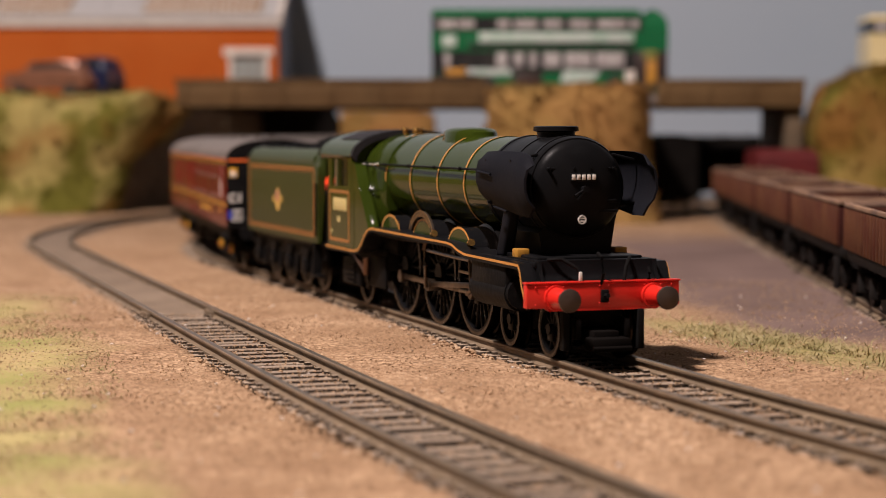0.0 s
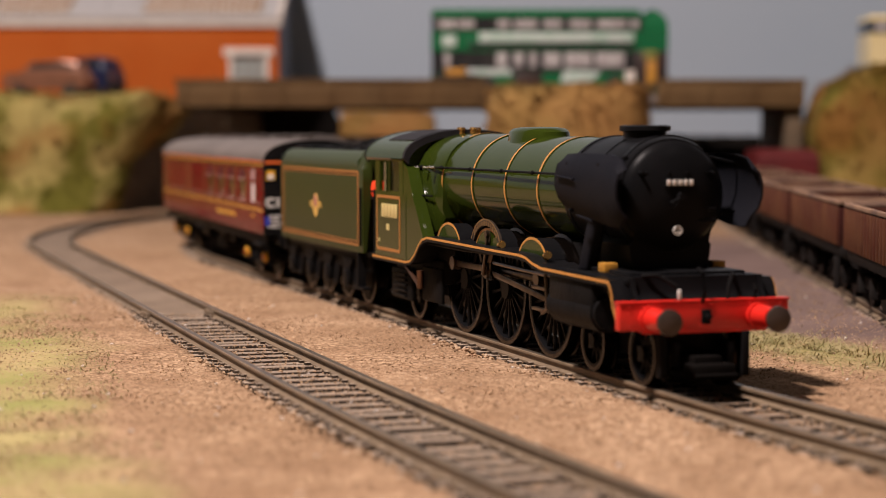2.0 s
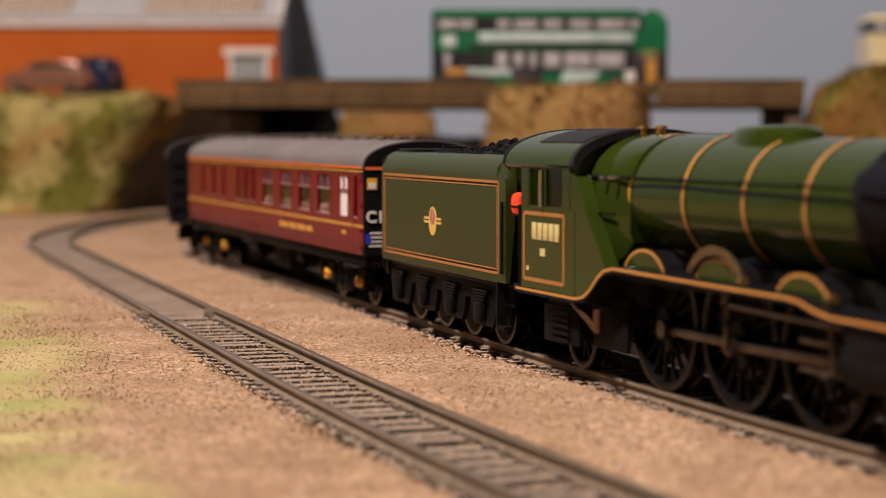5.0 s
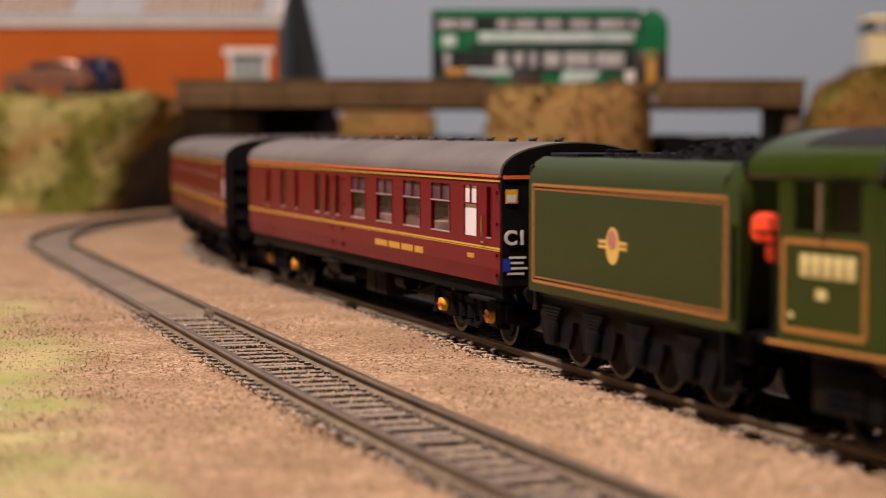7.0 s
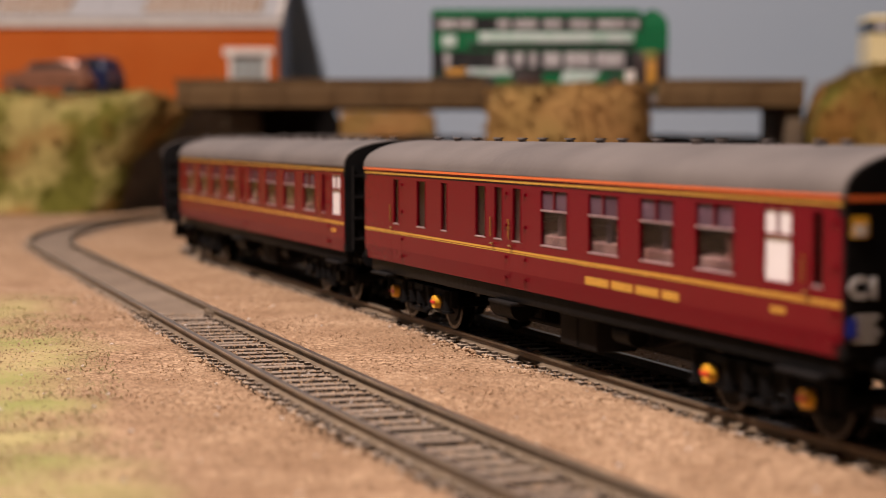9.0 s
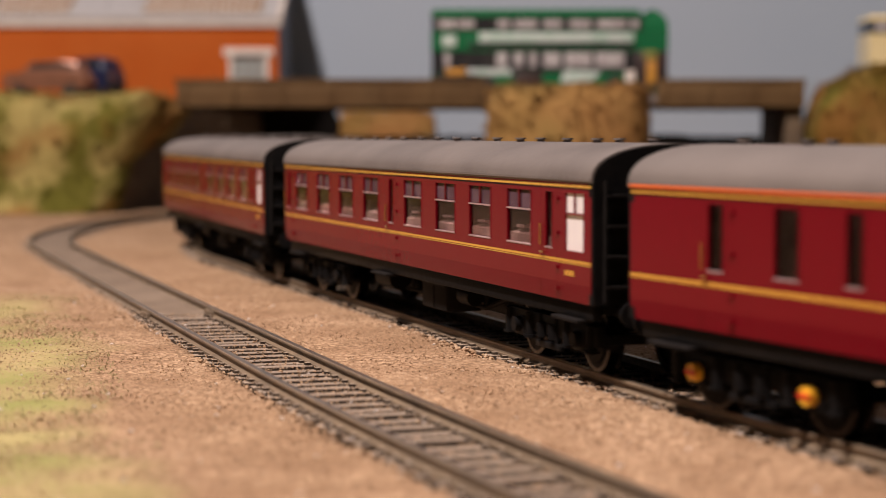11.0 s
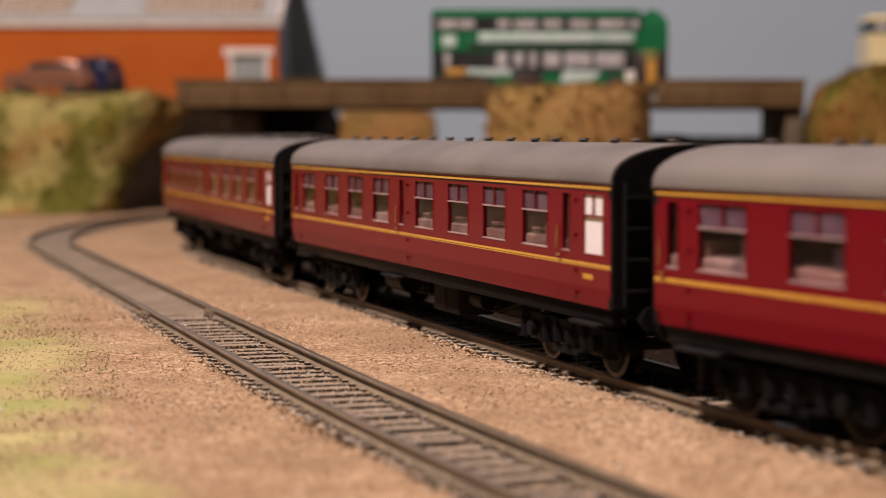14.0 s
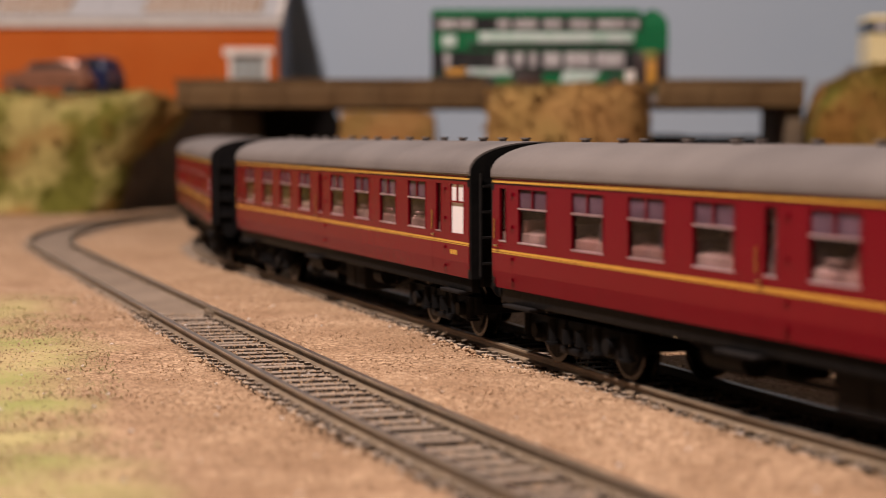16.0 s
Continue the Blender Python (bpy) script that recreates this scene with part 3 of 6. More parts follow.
def build_bus(name, label, at, turn, L, W, H, low, high, roof, pale, levels, bend):
    """A double-deck bus: two rows of windows, rounded roof ends, a pale printed band and wheels."""
    e = tagged(new(name), label, "bus", "model buses")
    e.matrix_world = pose(*at, 0, 0, turn)

    def shell(x0, x1, z0, z1, round_top, mat, nm, lab="", inset=0.0):
        bm = fresh()
        r = round_top
        side = [(x0, z0), (x1, z0)]
        if r:
            for a in range(0, 91, 15):
                side.append((x1 - r + r * math.cos(radians(a)), z1 - r + r * math.sin(radians(a))))
            q = r * 0.6
            for a in range(90, 181, 15):
                side.append((x0 + q + q * math.cos(radians(a)), z1 - q + q * math.sin(radians(a))))
        else:
            side += [(x1, z1), (x0, z1)]
        w = W / 2 - inset
        loft(bm, [[(x, y, z0 + (z - z0) * 1.0 - dz * ((z - z0) / (z1 - z0)) ** 3) for x, z in side] for y, dz in ((-w, 1.6 if r else 0), (-w + 1.2, 0), (w - 1.2, 0), (w, 1.6 if r else 0))])
        return part(nm, bm, mat, e, lab)

    h = L / 2
    l1, l2, l3, l4 = levels
    shell(-h, h, 3, l1, 0, low, "lower_panel")
    shell(-h + 0.3, h - 0.3, l1, l2, 0, "bus_glass", "lower_glazing", "dark tinted lower deck glazing", 0.5)
    shell(-h, h, l2, l3, 0, high, "middle_panel")
    shell(-h + 0.3, h - (16 if bend else 0.4), l3, l4, 0, "bus_glass", "upper_glazing", "dark tinted upper deck glazing", 0.5)
    if bend:
        shell(h - 16, h, l3, H, 11.0, roof, "rear_dome", "rounded green end of the upper deck")
        shell(-h, h - 16, l4, H, 4.0, roof, "roof")
    else:
        shell(-h, h, l4, H, 3.0, roof, "roof")
    y = -W / 2

    def flat(name, a, b, z0, z1, mat, label="", out=0.4):
        bm = fresh()
        box(bm, a * L, b * L, y - out, y + 0.6, z0, z1, 0.2)
        return part(name, bm, mat, e, label)

    for a, b in ((-0.47, -0.40), (-0.39, -0.32), (-0.22, -0.17), (-0.15, -0.055), (-0.025, 0.05), (0.085, 0.175), (0.20, 0.325), (0.345, 0.375)):
        flat("upper_window", a, b, l3 + 1.8, l4 - 1.8, "bus_seat", "pane showing the pale seats behind it", 0.15)
    for a, b in ((-0.445, -0.42), (-0.225, -0.18), (-0.15, -0.112), (-0.085, -0.055), (-0.025, 0.045), (0.065, 0.18), (0.195, 0.315)):
        flat("lower_window", a, b, l1 + 3.2, l2 - 1.0, "bus_seat", "pane showing the pale seats behind it", 0.15)
    if pale:
        flat("advert_band", -0.30, 0.355, 33.2, 39.2, "bus_pale", "pale printed band without readable words")
        flat("band_shade", -0.34, 0.36, 29.0, 32.4, "bus_glass", "dark line under the printed band")
        flat("emblem", -0.455, -0.395, 30.5, 37.5, "bus_pale")
        flat("skirt", -0.496, -0.30, 4.0, 14.0, "bus_glass", "dark skirt panel")
        flat("doorway", -0.155, -0.03, 4.0, 14.2, "bus_door", "dark red-brown doorway")
        flat("tail_panel", 0.365, 0.498, 4.0, 27.0, "bus_door", "dark brown printed tail panel", 0.35)
        flat("amber_panel", 0.41, 0.45, 7.5, 22.0, "amber", "amber printed panel", 0.6)
        flat("olive_panel", 0.395, 0.455, 23.0, 28.0, "olive_print", "olive printed panel", 0.6)
        flat("amber_panel", -0.44, -0.355, 12.5, 17.0, "amber", "amber printed panel", 0.6)
        flat("pale_stripe", -0.35, -0.16, 12.6, 16.6, "bus_pale", "pale green printed stripe")
        bm = fresh()
        slab(bm, [(0.045 * L, 8), (0.17 * L, 8), (0.22 * L, 15), (0.06 * L, 16)], "y", y - 0.4, y + 0.2)
        part("side_print", bm, "bus_pale", e, "pale green printed patch")
        flat("white_patch", 0.32, 0.36, 8.0, 15.5, "white")
    for x in (-0.27, 0.275):
        for side in (-1, 1):
            bm = fresh()
            wheel_disc(bm, x * L, side * (W / 2 - 1.7), 6.3, 6.3, 4.6)
            wh = part("wheel", bm, "tyre", e)
            bm = fresh()
            wheel_disc(bm, x * L, side * (W / 2 + 0.7), 6.3, 3.4, 0.6)
            part("hub", bm, "chrome", wh)
    return e


build_bus("double_deck_bus", "green double-deck bus with pale printed bands on the bridge", (0.0665, 1.203, 0.0726), 0, 147.5, 33, 53.6, "bus_green", "bus_green", "bus_green", True, (14.4, 27.6, 40, 48.6), True)
build_bus("double_deck_bus", "cream and green double-deck bus on the far bank", (0.340, 1.235, 0.0672), 0, 135, 33, 57.5, "bus_green", "cream", "cream", False, (13, 26, 45.5, 54), False)


# ---- track ----
def build_track(name, label, line, lo, hi, shown, joints=()):
    e = tagged(new(name), label, "track", "model railway tracks", kind="structure")
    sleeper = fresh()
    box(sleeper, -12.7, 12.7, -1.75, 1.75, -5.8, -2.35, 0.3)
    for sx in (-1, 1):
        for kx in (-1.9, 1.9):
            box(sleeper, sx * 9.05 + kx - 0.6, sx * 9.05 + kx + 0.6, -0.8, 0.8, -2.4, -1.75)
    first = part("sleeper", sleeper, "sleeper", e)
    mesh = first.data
    # the shade on the sides is put in as a second, darker colour
    mesh.materials.append(M["sleeper_shade"])
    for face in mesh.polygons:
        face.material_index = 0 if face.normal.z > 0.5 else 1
    s = lo
    places = []
    while s < hi:
        p, th = line.at(s)
        places.append((p, th, shown[0] < s < shown[1]))
        s += 0.0076
    rest = fresh()
    started = False
    for p, th, near in places:
        m = pose(p.x + random.uniform(-0.0004, 0.0004), p.y, random.uniform(-0.0004, 0.0), 0, 0, math.degrees(th) + random.uniform(-2.0, 2.0))
        if near:
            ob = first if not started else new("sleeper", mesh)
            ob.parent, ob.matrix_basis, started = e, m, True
        else:
            made = bmesh.ops.create_cube(rest, size=1.0, matrix=m @ Matrix.Translation((0, 0, -0.0033)) @ Matrix.Diagonal((0.030, 0.0035, 0.002, 1)))
    if rest.verts:
        tagged(part("far_sleepers", rest, "sleeper", e, unit=1), kind="stuff")
    else:
        rest.free()
    for side in (-1, 1):
        prof = [(-1.25, -2.5), (1.25, -2.5), (1.25, -2.1), (0.35, -1.7), (0.35, -0.85), (0.88, -0.55), (0.88, -0.12), (0.7, 0), (-0.7, 0), (-0.88, -0.12), (-0.88, -0.55), (-0.35, -0.85), (-0.35, -1.7), (-1.25, -2.1)]
        bm = fresh()
        rings = []
        for s in np.arange(lo, hi, 0.01):
            p, th = line.at(s)
            n = Vector((math.cos(th), math.sin(th)))
            rings.append([(p.x + n.x * (side * 9.05 + a) * 0.001, p.y + n.y * (side * 9.05 + a) * 0.001, b * 0.001) for a, b in prof])
        loft(bm, rings)
        r = part("rail", bm, "rail", e, unit=1, smooth=25)
        bm = fresh()
        rings = []
        for s in np.arange(lo, hi, 0.01):
            p, th = line.at(s)
            n = Vector((math.cos(th), math.sin(th)))
            rings.append([(p.x + n.x * (side * 9.05 + a) * 0.001, p.y + n.y * (side * 9.05 + a) * 0.001, b * 0.001) for a, b in ((-0.6, -0.05), (0.6, -0.05), (0.6, 0.03), (-0.6, 0.03))])
        loft(bm, rings)
        part("rail_head", bm, "rail_top", r, "worn running surface", unit=1)
    for sj in joints:
        for side in (-1, 1):
            p, th = line.at(sj, side * 0.00905)
            bm = fresh()
            box(bm, -1.7, 1.7, -5, 5, -2.3, -0.7, 0.2)
            j = part("rail_joiner", bm, "rail", e)
            j.matrix_basis = pose(p.x, p.y, 0, 0, 0, math.degrees(th))
    return e


build_track("main_track", "brown model railway track with plastic sleepers in sand", MAIN, -1.7, 1.4, (-0.3, 0.32))
build_track("loop_track", "brown weathered model railway track with close sleepers", LOOP, -0.75, 0.5, (-0.42, 0.3), (-0.034, 0.30))


class Straight:
    def __init__(self, a, d):
        self.a, self.d = a, d

    def at(self, s, off=0.0):
        return self.a + self.d * s, math.atan2(self.d.x, -self.d.y)


SIDING = Straight(SIDING_A, SIDING_D)
build_track("siding_track", "brown siding track under the ballast wagons", SIDING, -0.3, 0.95, (-0.2, 0.2))


# ---- loose grit and grass ----
def build_grit():
    rnd = random.Random(2)
    verts, faces = [], []

    def stone(x, y, z, r):
        k = len(verts)
        tw = rnd.uniform(0, 6.28)
        pts = [(math.cos(tw + a) * r * rnd.uniform(0.6, 1.1), math.sin(tw + a) * r * rnd.uniform(0.6, 1.1), rnd.uniform(-0.2, 0.3) * r) for a in (0, 1.57, 3.14, 4.71)]
        verts.extend([(x + a, y + b, z + c) for a, b, c in pts])
        verts.extend([(x, y, z + r * rnd.uniform(0.5, 0.9)), (x, y, z - r)])
        for i in range(4):
            j = (i + 1) % 4
            faces.append((k + i, k + j, k + 4))
            faces.append((k + j, k + i, k + 5))

    for line, lo, hi in ((MAIN, -0.25, 0.3), (LOOP, -0.4, 0.3)):
        for _ in range(2000):
            s = rnd.uniform(lo, hi)
            off = rnd.choice((-1, 1)) * (0.0128 + abs(rnd.gauss(0, 0.0024)))
            p, _ = line.at(s, off)
            stone(p.x, p.y, -0.0030 + rnd.uniform(0, 0.0004), rnd.uniform(0.0003, 0.0008))
        for _ in range(450):
            s = rnd.uniform(lo, hi)
            p, _ = line.at(s, rnd.uniform(-0.0075, 0.0075))
            stone(p.x, p.y, -0.0039 + rnd.uniform(0, 0.0014), rnd.uniform(0.0003, 0.0008))
    for _ in range(52000):
        y = 0.27 + 0.40 * rnd.random()
        x = rnd.uniform(-0.24, 0.22) * y / 0.5
        stone(x, y, -0.00255 + 0.0008 * noise.noise(Vector((x * 14, y * 14, 0))), rnd.uniform(0.00012, 0.00036) * (2.0 if rnd.random() < 0.012 else 1))
    me = bpy.data.meshes.new("grit")
    me.from_pydata(verts, [], faces)
    me.materials.append(M["grit"])
    return tagged(new("grit", me), "loose tan and brown ballast grit along the tracks", "gravel", kind="stuff")


build_grit()


def build_crumbs():
    rnd = random.Random(12)
    bm = fresh()
    for _ in range(260):
        y = 0.26 + 0.36 * rnd.random()
        x = rnd.uniform(-0.22, 0.22) * y / 0.5
        r = rnd.uniform(0.18, 0.5)
        bmesh.ops.create_icosphere(bm, subdivisions=1, radius=r, matrix=Matrix.Translation((x * 1000, y * 1000, -2.2)) @ Matrix.Diagonal((1, rnd.uniform(0.5, 1), rnd.uniform(0.4, 0.8), 1)))
    return tagged(part("crumbs", bm, "white", smooth=0), "pale stray crumbs scattered on the sand", "gravel", kind="stuff")


build_crumbs()


def build_grass():
    rnd = random.Random(8)
    verts, faces = [], []

    def blade(x, y, z, h, lean):
        a = rnd.uniform(0, 6.28)
        w = 0.00013
        d = Vector((math.cos(a), math.sin(a), 0))
        s = Vector((-d.y, d.x, 0)) * w
        base = Vector((x, y, z))
        mid, tip = base + d * lean * 0.35 + Vector((0, 0, h * 0.6)), base + d * lean + Vector((0, 0, h))
        k = len(verts)
        verts.extend([base - s, base + s, mid + s * 0.8, mid - s * 0.8, tip])
        faces.extend([(k, k + 1, k + 2, k + 3), (k + 3, k + 2, k + 4)])

    for _ in range(3000):
        a, c = rnd.gauss(0, 0.034), rnd.gauss(-0.002, 0.0095)
        if noise.noise(Vector((a * 70, c * 160, 2))) < -0.15:
            continue
        x, y = 0.083 + a * 0.353 + c * 0.935, 0.468 - a * 0.935 + c * 0.353
        blade(x, y, -0.0026, rnd.uniform(0.0004, 0.0017) * (2 if rnd.random() < 0.06 else 1), rnd.uniform(0.001, 0.006))
    for _ in range(7000):
        y = rnd.uniform(0.25, 0.60)
        x = -0.076 - (y - 0.42) * 0.24 - abs(rnd.gauss(0, 0.035)) + 0.003
        if noise.noise(Vector((x * 30, y * 30, 5))) > -0.12:
            blade(x, y, -0.0026, rnd.uniform(0.0003, 0.0008), rnd.uniform(0.0003, 0.0012))
    me = bpy.data.meshes.new("grass")
    me.from_pydata(verts, [], faces)
    me.materials.append(M["blade"])
    return tagged(new("grass", me), "thin dry green and straw static grass fibres", "grass", kind="stuff")


build_grass()


# ---- the wagons on the siding ----
def build_wagon(at, turn):
    e = tagged(new("ballast_wagon"), "rust-red ribbed open ballast wagon with worn rim on the siding", "wagon", "ballast wagons")
    e.matrix_world = pose(*at, 0, 0, turn)
    h = 61
    for y in (-16, 15):
        bm = fresh()
        box(bm, -h, h, y, y + 1, 15.8, 28, 0.15)
        s = part("side", bm, "wagon_red", e)
        for k in range(23):
            x = -h + 2 + k * (2 * h - 4) / 22
            bm = fresh()
            o = -0.9 if y < 0 else 1.0
            box(bm, x - 0.7, x + 0.7, y + min(0, o) + (0 if o < 0 else 0.0), y + max(0, o) + 0.0 + (0 if o < 0 else 0.9), 16.0, 27.6, 0.15)
            part("rib", bm, "wagon_rib", s)
    for x in (-h, h - 1):
        bm = fresh()
        box(bm, x, x + 1, -15, 15, 15.8, 28, 0.15)
        part("end", bm, "wagon_red", e)
    bm = fresh()
    for y in (-16.6, 15):
        box(bm, -h - 0.5, h + 0.5, y, y + 1.6, 28, 29.2, 0.25)
    for x in (-h - 0.5, h - 1.1):
        box(bm, x, x + 1.6, -15, 15, 28, 29.2, 0.25)
    part("rim", bm, "wagon_rim", e, "dusty worn top rim")
    bm = fresh()
    for x in (-20, 20):
        box(bm, x - 1, x + 1, -15, 15, 25, 27.5, 0.2)
    part("cross_bar", bm, "wagon_rim", e, "rusty cross bars")
    bm = fresh()
    box(bm, -h + 1, h - 1, -15, 15, 15.2, 17.0)
    part("floor", bm, "wagon_load", e)
    bm = fresh()
    for y in (-15.5, 12.5):
        box(bm, -h, h, y, y + 3, 12.6, 15.8, 0.2)
    box(bm, -h + 2, h - 2, -8, 8, 9.5, 15.0, 0.3)
    part("solebar", bm, "grime", e)
    for x in (-40, 40):
        bm = fresh()
        for y in (-12.5, 11):
            box(bm, x - 16, x + 16, y, y + 1.5, 5.5, 9, 0.3)
            for k in (-11, 11):
                box(bm, x + k - 2.4, x + k + 2.4, y - 1.2, y + 2.7, 4, 10, 0.3)
        part("bogie_frame", bm, "grime", e, "grimy bogie side frames")
        for k in (-11, 11):
            bm = fresh()
            for y in (-8.8, 8.8):
                wheel_disc(bm, x + k, y, 6.6, 6.6, 2.2)
            rod(bm, (x + k, -9, 6.6), (x + k, 9, 6.6), 1)
            part("wheelset", bm, "under", e)
    bm = fresh()
    box(bm, h - 4, h - 1, -17, -15.4, 3, 12.5, 0.3)
    rod(bm, (h - 6, -16.5, 12), (h - 18, -16.5, 5), 0.5)
    part("brake_lever", bm, "grime", e)
    for x, o in ((h, 1), (-h, -1)):
        for y in (-11, 11):
            bm = fresh()
            rod(bm, (x, y, 11.5), (x + 4 * o, y, 11.5), 1.1)
            rod(bm, (x + 4 * o, y, 11.5), (x + 5 * o, y, 11.5), 2.2)
            part("buffer", bm, "grime", e)
    return e


TURN = math.degrees(math.atan2(-SIDING_D.y, -SIDING_D.x))
first = None
for k in range(5):
    p, _ = SIDING.at(-0.075 + 0.137 * k)
    m = pose(p.x, p.y, 0.0, 0, 0, TURN)
    first = build_wagon((p.x, p.y, 0), TURN) if first is None else (copy_thing(first, m), first)[1]


def build_van(name, label, at, turn, L, W, z0, z1, mat, tank):
    e = tagged(new(name), label, "wagon", "stabled wagons")
    e.matrix_world = pose(*at, 0, 0, turn)
    bm = fresh()
    if tank:
        rod(bm, (-L / 2, 0, (z0 + z1) / 2), (L / 2, 0, (z0 + z1) / 2), (z1 - z0) / 2, 28)
    else:
        pts = [(-W / 2, z0), (W / 2, z0), (W / 2, z1 - 5)] + [(W / 2 * math.cos(radians(a)), z1 - 5 + 5 * math.sin(radians(a))) for a in range(15, 180, 15)] + [(-W / 2, z1 - 5)]
        slab(bm, pts, "x", -L / 2, L / 2)
    part("body", bm, mat, e)
    bm = fresh()
    box(bm, -L / 2, L / 2, -W / 2 + 1, W / 2 - 1, 9, z0 + 1, 0.4)
    part("underframe", bm, "under", e)
    for x in (-L / 2 + 14, L / 2 - 14):
        bm = fresh()
        for y in (-8.8, 8.8):
            wheel_disc(bm, x, y, 6.6, 6.6, 2.2)
        rod(bm, (x, -9, 6.6), (x, 9, 6.6), 1)
        part("wheelset", bm, "under", e)
    bm = fresh()
    for k in range(7):
        x = -L / 2 + 4 + k * (L - 8) / 6
        if tank:
            ring(bm, x, (z1 - z0) / 2, (z1 - z0) / 2 + 0.5, 1.5, 28, (z0 + z1) / 2)
        else:
            box(bm, x - 0.6, x + 0.6, -W / 2 - 0.6, -W / 2, z0, z1 - 5)
    part("strapping", bm, mat, e)
    return e


build_van("goods_van", "plain dark red goods van beyond the wagons", (0.2, 1.122, 0.0), 6, 36, 30, 12, 40, "van_red", False)
build_van("tank_wagon", "black tank wagon under the bridge", (0.163, 1.30, 0.0), 4, 100, 30, 12, 47, "matt_black", True)
build_van("tank_wagon", "black tank wagon under the bridge", (0.245, 1.36, 0.0), 4, 60, 30, 12, 47, "matt_black", True)
build_van("covered_van", "black covered van stabled beneath the road bridge", (0.1395, 1.187, 0.0), 92, 80, 27, 10, 48.5, "matt_black", False)


# ---- rolling stock ----
def wheelset(x, r, parent, spokes=0, label=""):
    """An axle with two flanged wheels, to turn about its own centre."""
    bm = fresh()
    rod(bm, (0, -9, 0), (0, 9, 0), 1.1, 10)
    ob = part("wheelset", bm, "under", parent, label)
    ob.location = (x * 0.001, 0, r * 0.001)

    def hoop(bm, pairs, closed=True):
        rings = []
        for k in range(41):
            a = 2 * math.pi * k / 40
            rings.append([(q * math.cos(a), yy, q * math.sin(a)) for q, yy in pairs])
        loft(bm, rings, closed=closed, caps=False)

    for s in (-1, 1):
        y = s * 8.6
        bm = fresh()
        if spokes:
            hoop(bm, ((r - 1.5, y - 1.1), (r - 0.1, y - 1.1), (r - 0.1, y + 1.1), (r - 1.5, y + 1.1)))
            rod(bm, (0, y - 1.4, 0), (0, y + 1.4, 0), r * 0.2, 16)
            for k in range(spokes):
                a = 2 * math.pi * k / spokes
                rod(bm, (math.cos(a) * r * 0.15, y, math.sin(a) * r * 0.15), (math.cos(a) * (r - 1), y, math.sin(a) * (r - 1)), 0.42, 6)
            box(bm, -1.6, 1.6, y - 1.0, y + 1.0, -r * 0.42, r * 0.1, 0.3)
        else:
            rod(bm, (0, y - 1.1, 0), (0, y + 1.1, 0), r - 0.3, 28)
            rod(bm, (0, y + s * 1.0, 0), (0, y + s * 1.5, 0), r * 0.72, 20)
        part("wheel", bm, "black" if spokes else "under", ob)
        bm = fresh()
        hoop(bm, ((r - 0.9, s * 9.75), (r - 0.02, s * 9.75), (r, s * 9.6), (r, s * 7.4), (r + 0.7, s * 7.2), (r + 0.7, s * 6.7), (r - 0.9, s * 6.7)))
        part("tyre", bm, "wheel_rim", ob, "worn brown steel tyre")
    return ob


def lettering(name, words, height, at, mat, parent):
    """Raised letters that face along x, in millimetres."""
    cu = bpy.data.curves.new(name, "FONT")
    cu.body, cu.size, cu.extrude, cu.offset = words, height * 0.001, 0.0001, height * 0.00003
    tmp = bpy.data.objects.new(name, cu)
    me = bpy.data.meshes.new_from_object(tmp)
    bpy.data.objects.remove(tmp)
    me.transform(Matrix(((0, 0, 1, at[0] * 0.001), (1, 0, 0, at[1] * 0.001), (0, 1, 0, at[2] * 0.001), (0, 0, 0, 1))))
    me.materials.clear()
    me.materials.append(M[mat])
    ob = new(name, me)
    ob.parent = parent
    return tagged(ob, "white route code lettering")


def coach_section(scale_y=1.0):
    """Roof outline of a coach in y and z, from eave to eave."""
    pts = []
    for k in range(25):
        a = math.pi * k / 24
        pts.append((-18.3 * math.cos(a) * scale_y, 39.7 + 7.6 * math.sin(a) ** 0.80))
    return pts


